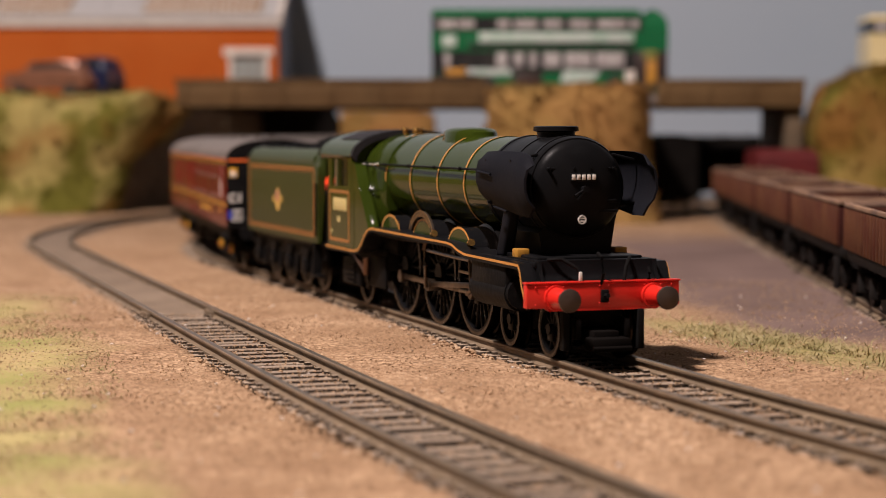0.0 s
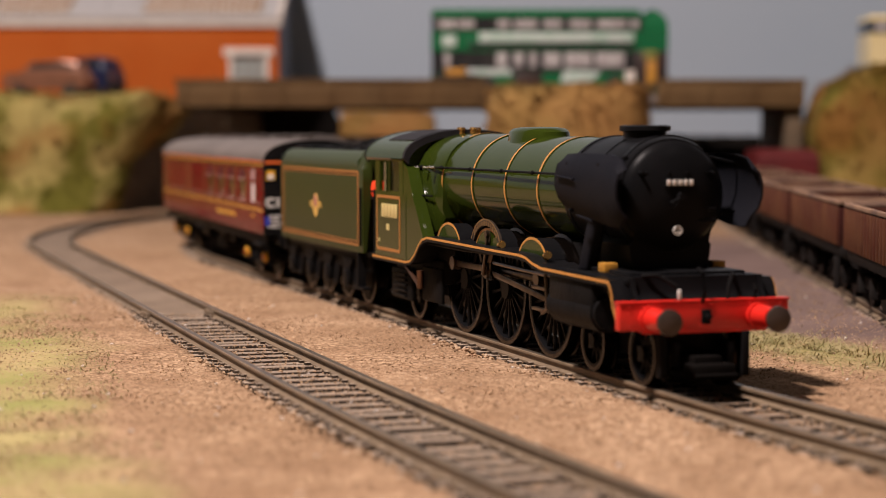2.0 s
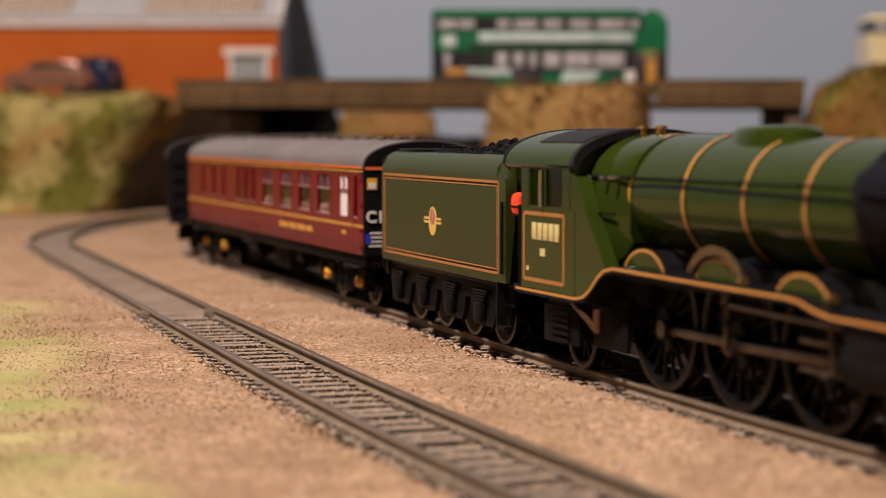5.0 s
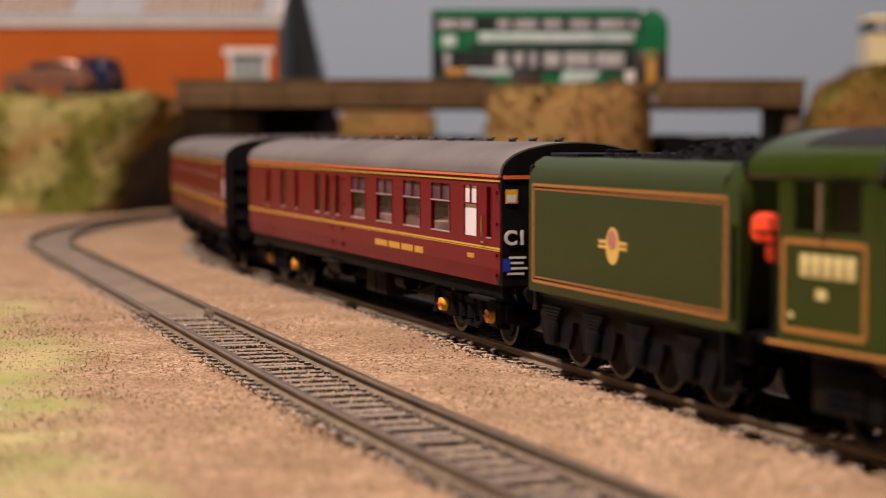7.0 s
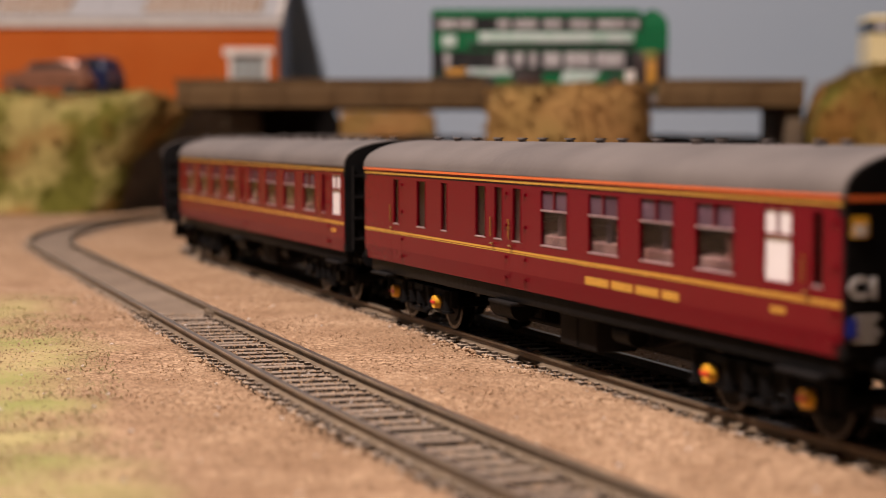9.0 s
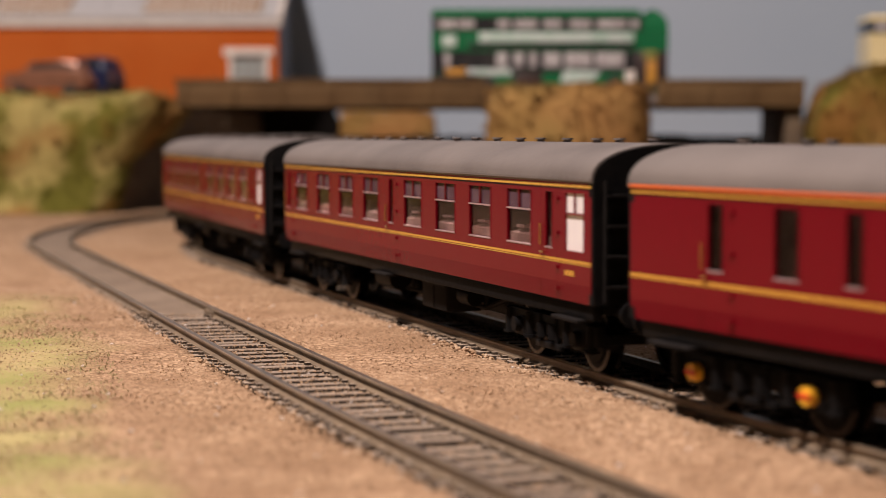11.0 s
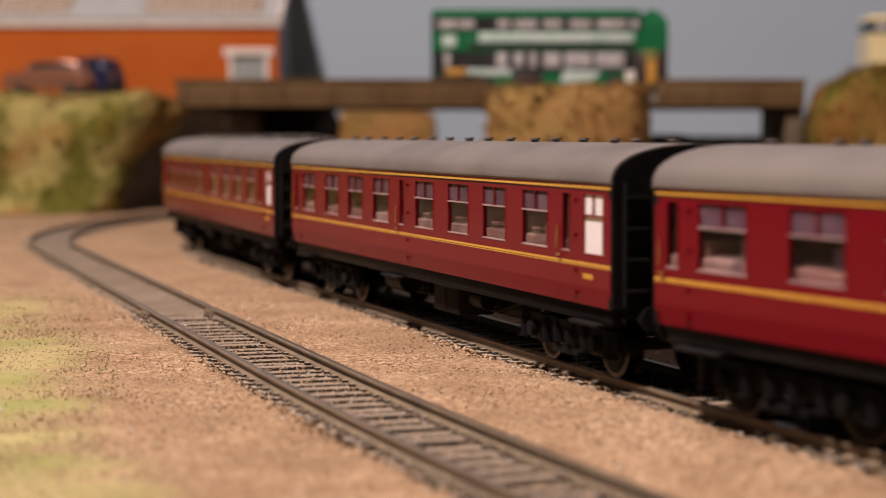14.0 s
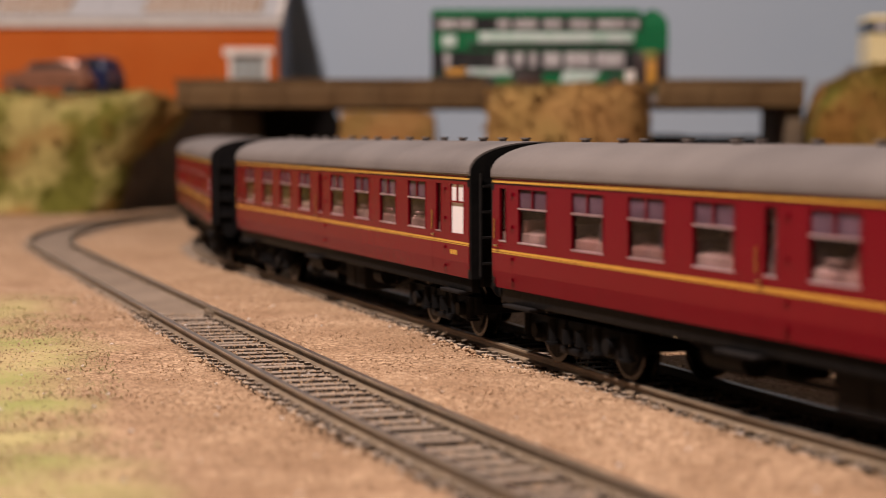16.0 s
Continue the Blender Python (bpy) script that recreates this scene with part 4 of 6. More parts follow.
def build_coach(name, label, windows, doors, brake):
    """A bogie coach: sides with real openings, glazing with top lights, seats inside, ribbed roof, gangways, bogies."""
    e = tagged(new(name), label, "railway coach", "maroon coaches")
    h = 125.3
    z_lo, z_hi = 25.6, 37.2
    opens = sorted([(c - w / 2, c + w / 2) for c, w, _ in windows])
    for sy in (-1, 1):
        y0, y1 = (-18, -17.2) if sy < 0 else (17.2, 18)
        bm = fresh()
        box(bm, -h, h, y0, y1, 19.0, z_lo)
        box(bm, -h, h, y0, y1, z_hi, 39.9)
        x = -h
        for a, b in opens:
            box(bm, x, a, y0, y1, z_lo, z_hi)
            x = b
        box(bm, x, h, y0, y1, z_lo, z_hi)
        # the tumblehome below the waist
        slab(bm, [(sy * 18, 19.0), (sy * 17.55, 15.3), (sy * 16.75, 15.3), (sy * 17.2, 19.0)], "x", -h, h)
        side = part("side", bm, "maroon", e)
        o = sy * 18
        for z0, z1, m, nm in ((38.4, 38.85, "gold", "upper_lining"), (38.05, 38.25, "under", "upper_lining"), (23.3, 23.75, "gold", "waist_lining"), (22.95, 23.14, "gold", "waist_lining")):
            bm = fresh()
            box(bm, -h, h, min(o, o + sy * 0.06), max(o, o + sy * 0.06), z0, z1)
            part(nm, bm, m, side)
        if brake:
            bm = fresh()
            box(bm, -h, h, min(o, o + sy * 0.4), max(o, o + sy * 0.4), 39.45, 40.0)
            part("cantrail_stripe", bm, "orange", side, "orange-red cantrail stripe")
        for c, w, kind in windows:
            bm = fresh()
            yy = sy * 17.5
            box(bm, c - w / 2 - 0.05, c + w / 2 + 0.05, yy - 0.15, yy + 0.15, z_lo - 0.05, z_hi + 0.05)
            pane = part("window_pane", bm, "frost" if kind == "frost" else "glass", side, "white frosted pane" if kind == "frost" else "")
            pane.visible_shadow = False
            bm = fresh()
            f0, f1 = (sy * 17.66, sy * 18.12)
            f0, f1 = min(f0, f1), max(f0, f1)
            for a, b, c0, c1 in ((c - w / 2, c - w / 2 + 0.3, z_lo, z_hi), (c + w / 2 - 0.3, c + w / 2, z_lo, z_hi)):
                box(bm, a, b, f0, f1, c0, c1)
            part("window_frame", bm, "maroon", pane)
            if kind != "frost":
                # the sill's bright glint is put into its pale colour
                bm = fresh()
                box(bm, c - w / 2, c + w / 2, f0 - 0.02, f1 + 0.05, z_lo - 0.1, z_lo + 0.25, 0.08)
                part("window_sill", bm, "frame_pink", pane, "pale window sill with its glint in the colour")
            if kind in ("wide", "frost"):
                bm = fresh()
                box(bm, c - w / 2, c + w / 2, f0, f1 - 0.1, 32.9, 33.25)
                part("transom", bm, "frame_pink" if kind == "wide" else "maroon", pane)
                bm = fresh()
                box(bm, c - 0.22, c + 0.22, f0, f1 - 0.15, 33.25, z_hi)
                part("mullion", bm, "maroon", pane)
                if kind == "wide":
                    bm = fresh()
                    for a, b in ((c - w / 2 + 0.4, c - 0.35), (c + 0.35, c + w / 2 - 0.4)):
                        box(bm, a, b, yy - sy * 0.0 - 0.1, yy + 0.32, 33.3, z_hi - 0.1)
                    part("top_light", bm, "lilac", pane, "tinted sliding top light")
        for c in doors:
            bm = fresh()
            o2 = o + sy * 0.02
            for a in (c - 4.6, c + 4.6):
                box(bm, a - 0.12, a + 0.12, min(o, o2), max(o, o2) + 0.0, 16, 38.0)
            part("door_seam", bm, "maroon", side)
            bm = fresh()
            rod(bm, (c - 3.6, o + sy * 0.5, 24.6), (c - 2.0, o + sy * 0.5, 24.6), 0.28, 8)
            rod(bm, (c - 3.9, o + sy * 0.4, 26), (c - 3.9, o + sy * 0.4, 30.5), 0.2, 6)
            part("door_handle", bm, "brass", side)
            bm = fresh()
            for z in (17.5, 22, 29, 36):
                box(bm, c + 4.4, c + 5.6, min(o, o + sy * 0.5), max(o, o + sy * 0.5), z - 0.35, z + 0.35)
            part("hinge", bm, "maroon", side)
        if brake and sy < 0:
            bm = fresh()
            x = 28.0
            for n in (8, 7, 7, 5):
                for k in range(n):
                    box(bm, x, x + 1.15, o - 0.07, o, 19.3, 20.9)
                    x += 1.42
                x += 1.3
            part("lettering", bm, "gold", side, "unreadable gold lettering")
        bm = fresh()
        x = 103.5 if brake else 112.0
        for k in range(4):
            box(bm, x, x + 0.9, min(o, o + sy * 0.07), max(o, o + sy * 0.07), 20.5, 21.6)
            x += 1.25
        part("running_number", bm, "gold", side, "small gold figures as bars")
    # roof
    bm = fresh()
    sec = coach_section()
    inner = [(y * 0.96, z - 0.8) for y, z in sec][::-1]
    loft(bm, [[(x, y, z) for y, z in sec + inner] for x in (-h - 0.6, h + 0.6)])
    roof = part("roof", bm, "coach_roof", e, "weathered grey curved roof", smooth=35)
    for k, x in enumerate(np.linspace(-h + 10, h - 10, 11)):
        for y in ((-2.6, 2.6) if k % 2 else (0.0,)):
            bm = fresh()
            rod(bm, (x, y, 46.2), (x, y, 48.0), 1.1, 12, 0.9)
            rod(bm, (x, y, 47.8), (x, y, 48.2), 1.3, 12)
            part("ventilator", bm, "coach_roof", roof)
    for sy in (-1, 1):
        bm = fresh()
        box(bm, -h, h, sy * 18.15 - 0.3, sy * 18.15 + 0.3, 39.75 if not brake else 40.07, 40.3)
        part("gutter", bm, "coach_roof", roof)
    # ends and gangways
    for sx in (-1, 1):
        bm = fresh()
        pts = [(-17.8, 15.3), (17.8, 15.3)] + [(-y * 0.985, z - 0.3) for y, z in sec]
        slab(bm, pts, "x", min(sx * h, sx * (h - 1.2)), max(sx * h, sx * (h - 1.2)))
        slab(bm, [(y * 0.995, z) for y, z in pts], "x", min(sx * h, sx * (h + 0.9)), max(sx * h, sx * (h + 0.9)))
        end = part("end_panel", bm, "under", e, "black end panel")
        bm = fresh()
        for a, b in ((0.9, 3.6), (4.0, 6.0), (6.4, 8.0)):
            box(bm, *sorted((sx * (h + a), sx * (h + b))), -7.5, 7.5, 15, 42, 0.6)
        part("gangway", bm, "grime", end, "dusty black gangway bellows")
        for y in (-13, 13):
            if brake and sx > 0 and y < 0:
                continue
            for z in (19, 25, 31, 37):
                bm = fresh()
                box(bm, *sorted((sx * (h + 0.9), sx * (h + 2.2))), y - 2.2, y + 2.2, z - 0.3, z + 0.3)
                part("step", bm, "grime", end)
            bm = fresh()
            rod(bm, (sx * (h + 1.5), y * 1.2, 16), (sx * (h + 1.5), y * 1.2, 40), 0.35, 6)
            part("end_handrail", bm, "grime", end)
        bm = fresh()
        for y in (-11.4, 11.4):
            rod(bm, (sx * h, y, 13.8), (sx * (h + 5), y, 13.8), 1.3, 12)
            rod(bm, (sx * (h + 5), y, 13.8), (sx * (h + 5.8), y, 13.8), 2.6, 16)
        part("buffer", bm, "under", end)
        if brake and sx > 0:
            x = h + 0.95
            bm = fresh()
            box(bm, x, x + 0.15, -17.0, -14.2, 33.6, 36.8)
            part("warning_label", bm, "yellow", end, "yellow and white label")
            bm = fresh()
            box(bm, x + 0.1, x + 0.25, -16.6, -14.6, 33.9, 35.6)
            for z, a in ((21.4, 14.6), (20.2, 15.2), (19.0, 14.2), (17.8, 15)):
                box(bm, x, x + 0.12, -a - 1.6, -a + 2.4, z, z + 0.5)
            part("end_marking", bm, "print_white", end, "white markings as bars")
            lettering("code_lettering", "C1", 4.4, (x + 0.15, -17.4, 24.6), "print_white", end)
            bm = fresh()
            box(bm, x, x + 0.2, -17.6, -16.0, 18.6, 21.4)
            part("blue_label", bm, "print_blue", end)
            bm = fresh()
            box(bm, x, x + 0.2, -17.6, 17.6, 39.1, 39.9)
            part("end_stripe", bm, "orange", end)
    # inside
    bm = fresh()
    box(bm, -h + 1.5, h - 1.5, -17, 17, 17, 18.5)
    part("floor", bm, "interior", e)
    # the pale reflection at the window bottoms is put in as a beige strip
    for sy in (-1, 1):
        bm = fresh()
        slab(bm, [(sy * 16.9, 18.5), (sy * 16.9, 27.6), (sy * 13.6, 28.6), (sy * 13.4, 18.5)], "x", -h + 3 if not brake else -6, h - 24)
        part("sill_reflection", bm, "pale_beige", e, "mottled beige strip for the reflection low in the windows")
    x = (-118 if not brake else -8) + 6
    for k in range(30):
        if x > h - 22:
            break
        tone = ("seat", "seat_dark", "seat", "interior", "seat_dark")[(k * 3 + k // 4) % 5]
        high = 32.3 if k % 2 else 30.6
        bm = fresh()
        for y in (-16.4, 4.4):
            box(bm, x - 1.3, x + 1.3, y, y + 12, 18.4, high, 0.6)
            box(bm, x - 5, x + 5, y, y + 12, 18.4, 23.5, 0.6)
        part("seat_pair", bm, tone, e, "brown moulded double seats")
        if k % 2:
            bm = fresh()
            for y in (-16.6, 6):
                box(bm, x + 4.2, x + 9.0, y, y + 10.6, 28.7, 29.4, 0.2)
            part("table", bm, "pale_beige", e)
        x += 12.55
    for x in ((-9.5, 97.5) if not brake else (-8.5, 97.5)):
        for y in (-17, 4):
            bm = fresh()
            box(bm, x, x + 0.8, y, y + 13, 18, 40.5)
            part("partition", bm, "interior", e)
    if brake:
        # an added beige block gives the narrow windows their pale reflection
        bm = fresh()
        box(bm, -h + 2, -9, -12, 12, 18, 43)
        part("reflection_backing", bm, "pale_beige", e, "mottled beige block for the pale reflection in the narrow windows")
    # below the floor
    bm = fresh()
    box(bm, -h, h, -14.4, 14.4, 13.3, 15.2, 0.3)
    part("underframe", bm, "under", e)
    for y in (-16.6, 14.6):
        bm = fresh()
        box(bm, -h + 2, h - 2, y, y + 2, 12, 15.2, 0.3)
        part("solebar", bm, "under", e)
    for x, y in ((3 + 10.5, -13.5), (-14, 4)):
        bm = fresh()
        box(bm, x - 9.7, x + 9.7, y, y + 9.5, 4.8, 12.2, 0.5)
        bx = part("battery_box", bm, "grime", e, "dusty dark battery box")
        bm = fresh()
        box(bm, x - 0.3, x + 0.3, y - 0.25, y, 5.2, 12, 0.1), box(bm, x - 9.2, x + 9.2, y - 0.3, y, 11.0, 11.6)
        part("lid_seam", bm, "under", bx)
    bm = fresh()
    for sy in (-1, 1):
        for a, b in (((-60, 8 * sy, 12), (-38, 8 * sy, 7)), ((-38, 8 * sy, 7), (38, 8 * sy, 7)), ((38, 8 * sy, 7), (60, 8 * sy, 12))):
            rod(bm, a, b, 0.55, 8)
        for x in (-38, -20, 20, 38):
            rod(bm, (x, 8 * sy, 7), (x, 8 * sy, 13), 0.5, 6)
    part("truss_rod", bm, "grime", e)
    for x0, x1, y, r in ((-40, -26, -10, 3.2), (36, 52, 8, 3.4), (30, 38, -11, 2.2)):
        bm = fresh()
        rod(bm, (x0, y, 9.6), (x1, y, 9.6), r, 16)
        part("brake_cylinder", bm, "under", e)
    # added black blocks stand in for the shade between the bogies
    for x0, x1 in ((-54, -26), (26, 54)):
        bm = fresh()
        box(bm, x0, x1, -5, 6, 5.5, 13.4, 0.8)
        part("shade_block", bm, "under", e, "added black block that darkens the space under the floor")
    for sy in (-1, 1):
        for c in (-112, -20, 112):
            bm = fresh()
            box(bm, c - 7, c + 7, *sorted((sy * 14.8, sy * 18.3)), 11.2, 12, 0.2)
            part("footboard", bm, "grime", e)
    axles = []
    for bx in (-92, 92):
        bm = fresh()
        for sy in (-1, 1):
            y = sy * 12.6
            box(bm, bx - 26, bx + 26, y - 0.9, y + 0.9, 6.0, 10.4, 0.3)
            for k in (-26, 26):
                box(bm, bx + k - 0.9, bx + k + 0.9, -12, 12, 6.5, 8.6, 0.3)
            for k in (-17, 17):
                box(bm, bx + k - 3.2, bx + k + 3.2, y - 1.1, y + 1.1, 4.5, 9, 0.3)
                for q in (-6.3, 6.3):
                    rod(bm, (bx + k + q, y + sy * 0.8, 5), (bx + k + q, y + sy * 0.8, 10.2), 1.2, 10)
                    rod(bm, (bx + k + q, y + sy * 0.8, 4.6), (bx + k + q, y + sy * 0.8, 5.2), 1.7, 10)
            box(bm, bx - 7, bx + 7, y - 0.6 + sy * 0.6, y + 0.6 + sy * 0.6, 3.2, 4.6, 0.2)
            for q in (-4.5, 4.5):
                rod(bm, (bx + q, y + sy * 0.8, 4), (bx + q, y + sy * 0.8, 10.5), 0.5, 6)
                rod(bm, (bx + q * 0.7, y + sy * 0.9, 5.4), (bx + q * 0.7, y + sy * 0.9, 8.6), 1.5, 10)
        bog = part("bogie", bm, "under", e, "black bogie frames with coil springs")
        for k in (-17, 17):
            for sy in (-1, 1):
                bm = fresh()
                rod(bm, (bx + k, sy * 13, 7), (bx + k, sy * 15.2, 7), 1.8, 16, 1.6)
                ab = part("axlebox", bm, "yellow" if brake else "under", bog, "round yellow axlebox" if brake else "")
                if brake:
                    bm = fresh()
                    box(bm, bx + k - 1.6, bx + k + 1.6, *sorted((sy * 15.2, sy * 15.45)), 6.7, 7.3)
                    part("axlebox_stripe", bm, "red", ab)
            axles.append(wheelset(bx + k, 7.0, e))
    return e


OPEN_WINDOWS = [(116.9, 10.1, "frost"), (103, 4.2, "slim")] + [(c, 14.8, "wide") for c in (85.6, 60.5, 35.7, 9.9, -27.7, -52.8, -77.6, -104)] + [(-8.9, 4.2, "slim"), (-119.5, 4.0, "slim")]
BRAKE_WINDOWS = [(105.5, 9.4, "frost"), (118.2, 3.4, "slim")] + [(c, 14.6, "wide") for c in (83.6, 60.5, 36.5, 11.3)] + [(-10, 5.2, "slim"), (-21.4, 5.2, "slim"), (-33, 7.0, "slim"), (-58.6, 4.6, "slim"), (-76.3, 7.2, "slim"), (-97, 5.0, "slim")]
BRAKE = build_coach("brake_coach", "maroon brake coach with yellow axleboxes and an orange cantrail stripe", BRAKE_WINDOWS, [118.2, -10, -21.4, -97], True)
OPEN = build_coach("open_coach", "maroon bogie coach with wide windows and grey roof", OPEN_WINDOWS, [103, -8.9, -119.5], False)
COACHES = [(BRAKE, -0.1845), (OPEN, -0.4575)] + [(copy_thing(OPEN, pose(0, 0, 0)), s) for s in (-0.7310, -1.0015, -1.274)]


def line_strip(bm, pts, y, w, h):
    """A thin line along points in x and z, on a plane at y."""
    for (x0, z0), (x1, z1) in zip(pts, pts[1:]):
        d = Vector((x1 - x0, z1 - z0))
        n = Vector((-d.y, d.x)).normalized() * w / 2
        slab(bm, [(x0 - n.x, z0 - n.y), (x1 - n.x, z1 - n.y), (x1 + n.x, z1 + n.y), (x0 + n.x, z0 + n.y)], "y", min(y, y + h), max(y, y + h))


def build_tender():
    """Measured from the crest at the middle of its sides."""
    e = tagged(new("tender"), "green lined eight-wheel tender loaded with coal", "tender")
    a, b = -43.5, 51.4
    sec = [(-17.3, 15.8), (-17.5, 17), (-17.5, 39.4), (-17.1, 41.6), (-15.8, 43.3), (-14.0, 44.3)]
    bm = fresh()
    full = sec + [(-y, z) for y, z in sec[::-1]]
    loft(bm, [[(x, y, z) for y, z in full] for x in (a, b - 6)])
    body = part("body", bm, "tender_green", e, smooth=30)
    for s in (-1, 1):
        bm = fresh()
        rings = []
        for x, top in ((b - 6, 44.3), (b - 3.5, 43.9), (b - 1.2, 42.6), (b - 0.2, 39.6), (b, 36)):
            rings.append([(x, s * 17.5, 16), (x, s * 17.5, min(39.4, top - 0.8)), (x, s * 15.6, top), (x, s * 14.8, top - 0.5), (x, s * 16.5, 16)])
        loft(bm, rings)
        part("front_wing", bm, "tender_green", body)
    for s in (-1, 1):
        o = s * 17.5
        for d, w, m in ((0.0, 0.6, "orange_dull"), (0.55, 0.4, "black"), (0.9, 0.3, "orange_dull")):
            bm = fresh()
            x0, x1, z0, z1 = a + 2.2 + d, b - 4.6 - d, 18.0 + d, 38.4 - d
            line_strip(bm, [(x0, z0), (x1, z0), (x1, z1), (x0, z1), (x0, z0)], o, w, s * 0.09)
            part("lining", bm, m, body, "orange and black lining")
        bm = fresh()
        c, z = 0.0, 27.6
        pts = [(c + 3.1 * math.cos(q), z + 3.6 * math.sin(q)) for q in np.linspace(0, 2 * math.pi, 20, endpoint=False)]
        slab(bm, pts, "y", *sorted((o, o + s * 0.08)))
        box(bm, c - 6.6, c + 6.6, *sorted((o, o + s * 0.1)), 27.0, 27.6), box(bm, c - 6.6, c + 6.6, *sorted((o, o + s * 0.1)), 28.0, 28.6)
        crest = part("crest", bm, "crest_gold", body, "gold and red oval crest")
        bm = fresh()
        pts = [(c + 2.0 * math.cos(q), z + 1.2 + 1.9 * math.sin(q)) for q in np.linspace(0, 2 * math.pi, 16, endpoint=False)]
        slab(bm, pts, "y", *sorted((o + s * 0.1, o + s * 0.16)))
        part("crest_lion", bm, "crest_red", crest)
    bm = fresh()
    box(bm, a - 0.4, a + 1.2, -17.2, 17.2, 15.8, 42.5, 0.3)
    part("rear_panel", bm, "black", body)
    rnd = random.Random(4)
    bm = fresh()
    for k in range(420):
        x, y = rnd.uniform(a + 18, b - 10), rnd.uniform(-12.5, 12.5)
        z = 42.9 + (1.2 + 3.0 * math.exp(-((x - 18) / 17) ** 2)) * (1 - (y / 14) ** 2) + rnd.uniform(-0.5, 0.3)
        bmesh.ops.create_icosphere(bm, subdivisions=1, radius=rnd.uniform(0.7, 1.5), matrix=Matrix.Translation((x, y, z)) @ Euler((rnd.random() * 3, rnd.random() * 3, 0)).to_matrix().to_4x4() @ Matrix.Diagonal((1, rnd.uniform(0.6, 1), rnd.uniform(0.5, 0.9), 1)))
    rings = []
    for x in np.linspace(a + 17, b - 8, 22):
        hump = 1.0 + 3.0 * math.exp(-((x - 18) / 17) ** 2)
        rings.append([(x, -13.5, 42.5), (x, 13.5, 42.5)] + [(x, yy, 43.0 + hump * (1 - (yy / 13.5) ** 2)) for yy in np.linspace(13.4, -13.4, 11)])
    loft(bm, rings)
    part("coal_load", bm, "coal", e, "heap of black coal", smooth=0)
    bm = fresh()
    box(bm, a + 2, a + 17, -13.5, 13.5, 44.2, 45.1, 0.3)
    rod(bm, (a + 9, 0, 45), (a + 9, 0, 45.8), 3.4, 20)
    part("water_filler", bm, "black", e)
    bm = fresh()
    for s in (-1, 1):
        y = s * 14.4
        box(bm, a + 1, b - 1, y - 0.7, y + 0.7, 10.4, 15.8, 0.3)
        for x in (-34, -12.7, 8.6, 30):
            slab(bm, [(x - 10, 15), (x - 8.4, 8.2), (x - 6.4, 4.6), (x + 6.4, 4.6), (x + 8.4, 8.2), (x + 10, 15)], "y", y - 0.6, y + 0.6)
    frame_ = part("frame", bm, "under", e, "black outside frame")
    for x in (-34, -12.7, 8.6, 30):
        for s in (-1, 1):
            bm = fresh()
            y = s * 15.2
            box(bm, x - 2.6, x + 2.6, *sorted((y, y + s * 1.6)), 5.6, 10.2, 0.5)
            for k in range(4):
                box(bm, x - 5 + k * 0.7, x + 5 - k * 0.7, *sorted((y, y + s * 1.0)), 12.6 - k * 0.7, 13.1 - k * 0.7)
            part("axlebox", bm, "under", frame_)
        wheelset(x, 8.2, e)
    bm = fresh()
    box(bm, a, b, -15.5, 15.5, 14.6, 16.2, 0.3), box(bm, a - 1.2, a + 0.6, -16, 16, 11.5, 16, 0.3)
    for y in (-11.4, 11.4):
        rod(bm, (a - 1, y, 13.6), (a - 5, y, 13.6), 1.4, 12), rod(bm, (a - 5, y, 13.6), (a - 5.8, y, 13.6), 2.5, 16)
    part("footplate", bm, "black", e)
    for s in (-1, 1):
        bm = fresh()
        rod(bm, (b - 1.5, s * 17.9, 18), (b - 1.5, s * 17.9, 34), 0.35, 8)
        part("handrail", bm, "under", e)
        bm = fresh()
        slab(bm, [(b - 6.5, 15.8), (b - 6.5, 5.5), (b - 1, 5.5), (b - 1, 6.2), (b - 5.7, 6.2), (b - 5.7, 15.8)], "y", *sorted((s * 15, s * 17.4)))
        part("cab_step", bm, "under", e)
    return e


M["orange_dull"] = material("tan_orange_lining", (0.42, 0.17, 0.035), 0.4, 0, (0.34, 0.13, 0.03), 400, 0.5)
M["crest_gold"] = material("crest_gold", (0.72, 0.45, 0.10), 0.45, 0, (0.6, 0.34, 0.07), 500, 0.5)
M["crest_red"] = material("crest_red", (0.40, 0.12, 0.09), 0.5, 0, (0.5, 0.3, 0.25), 900, 0.6)
TENDER = build_tender()


MID = 150.0


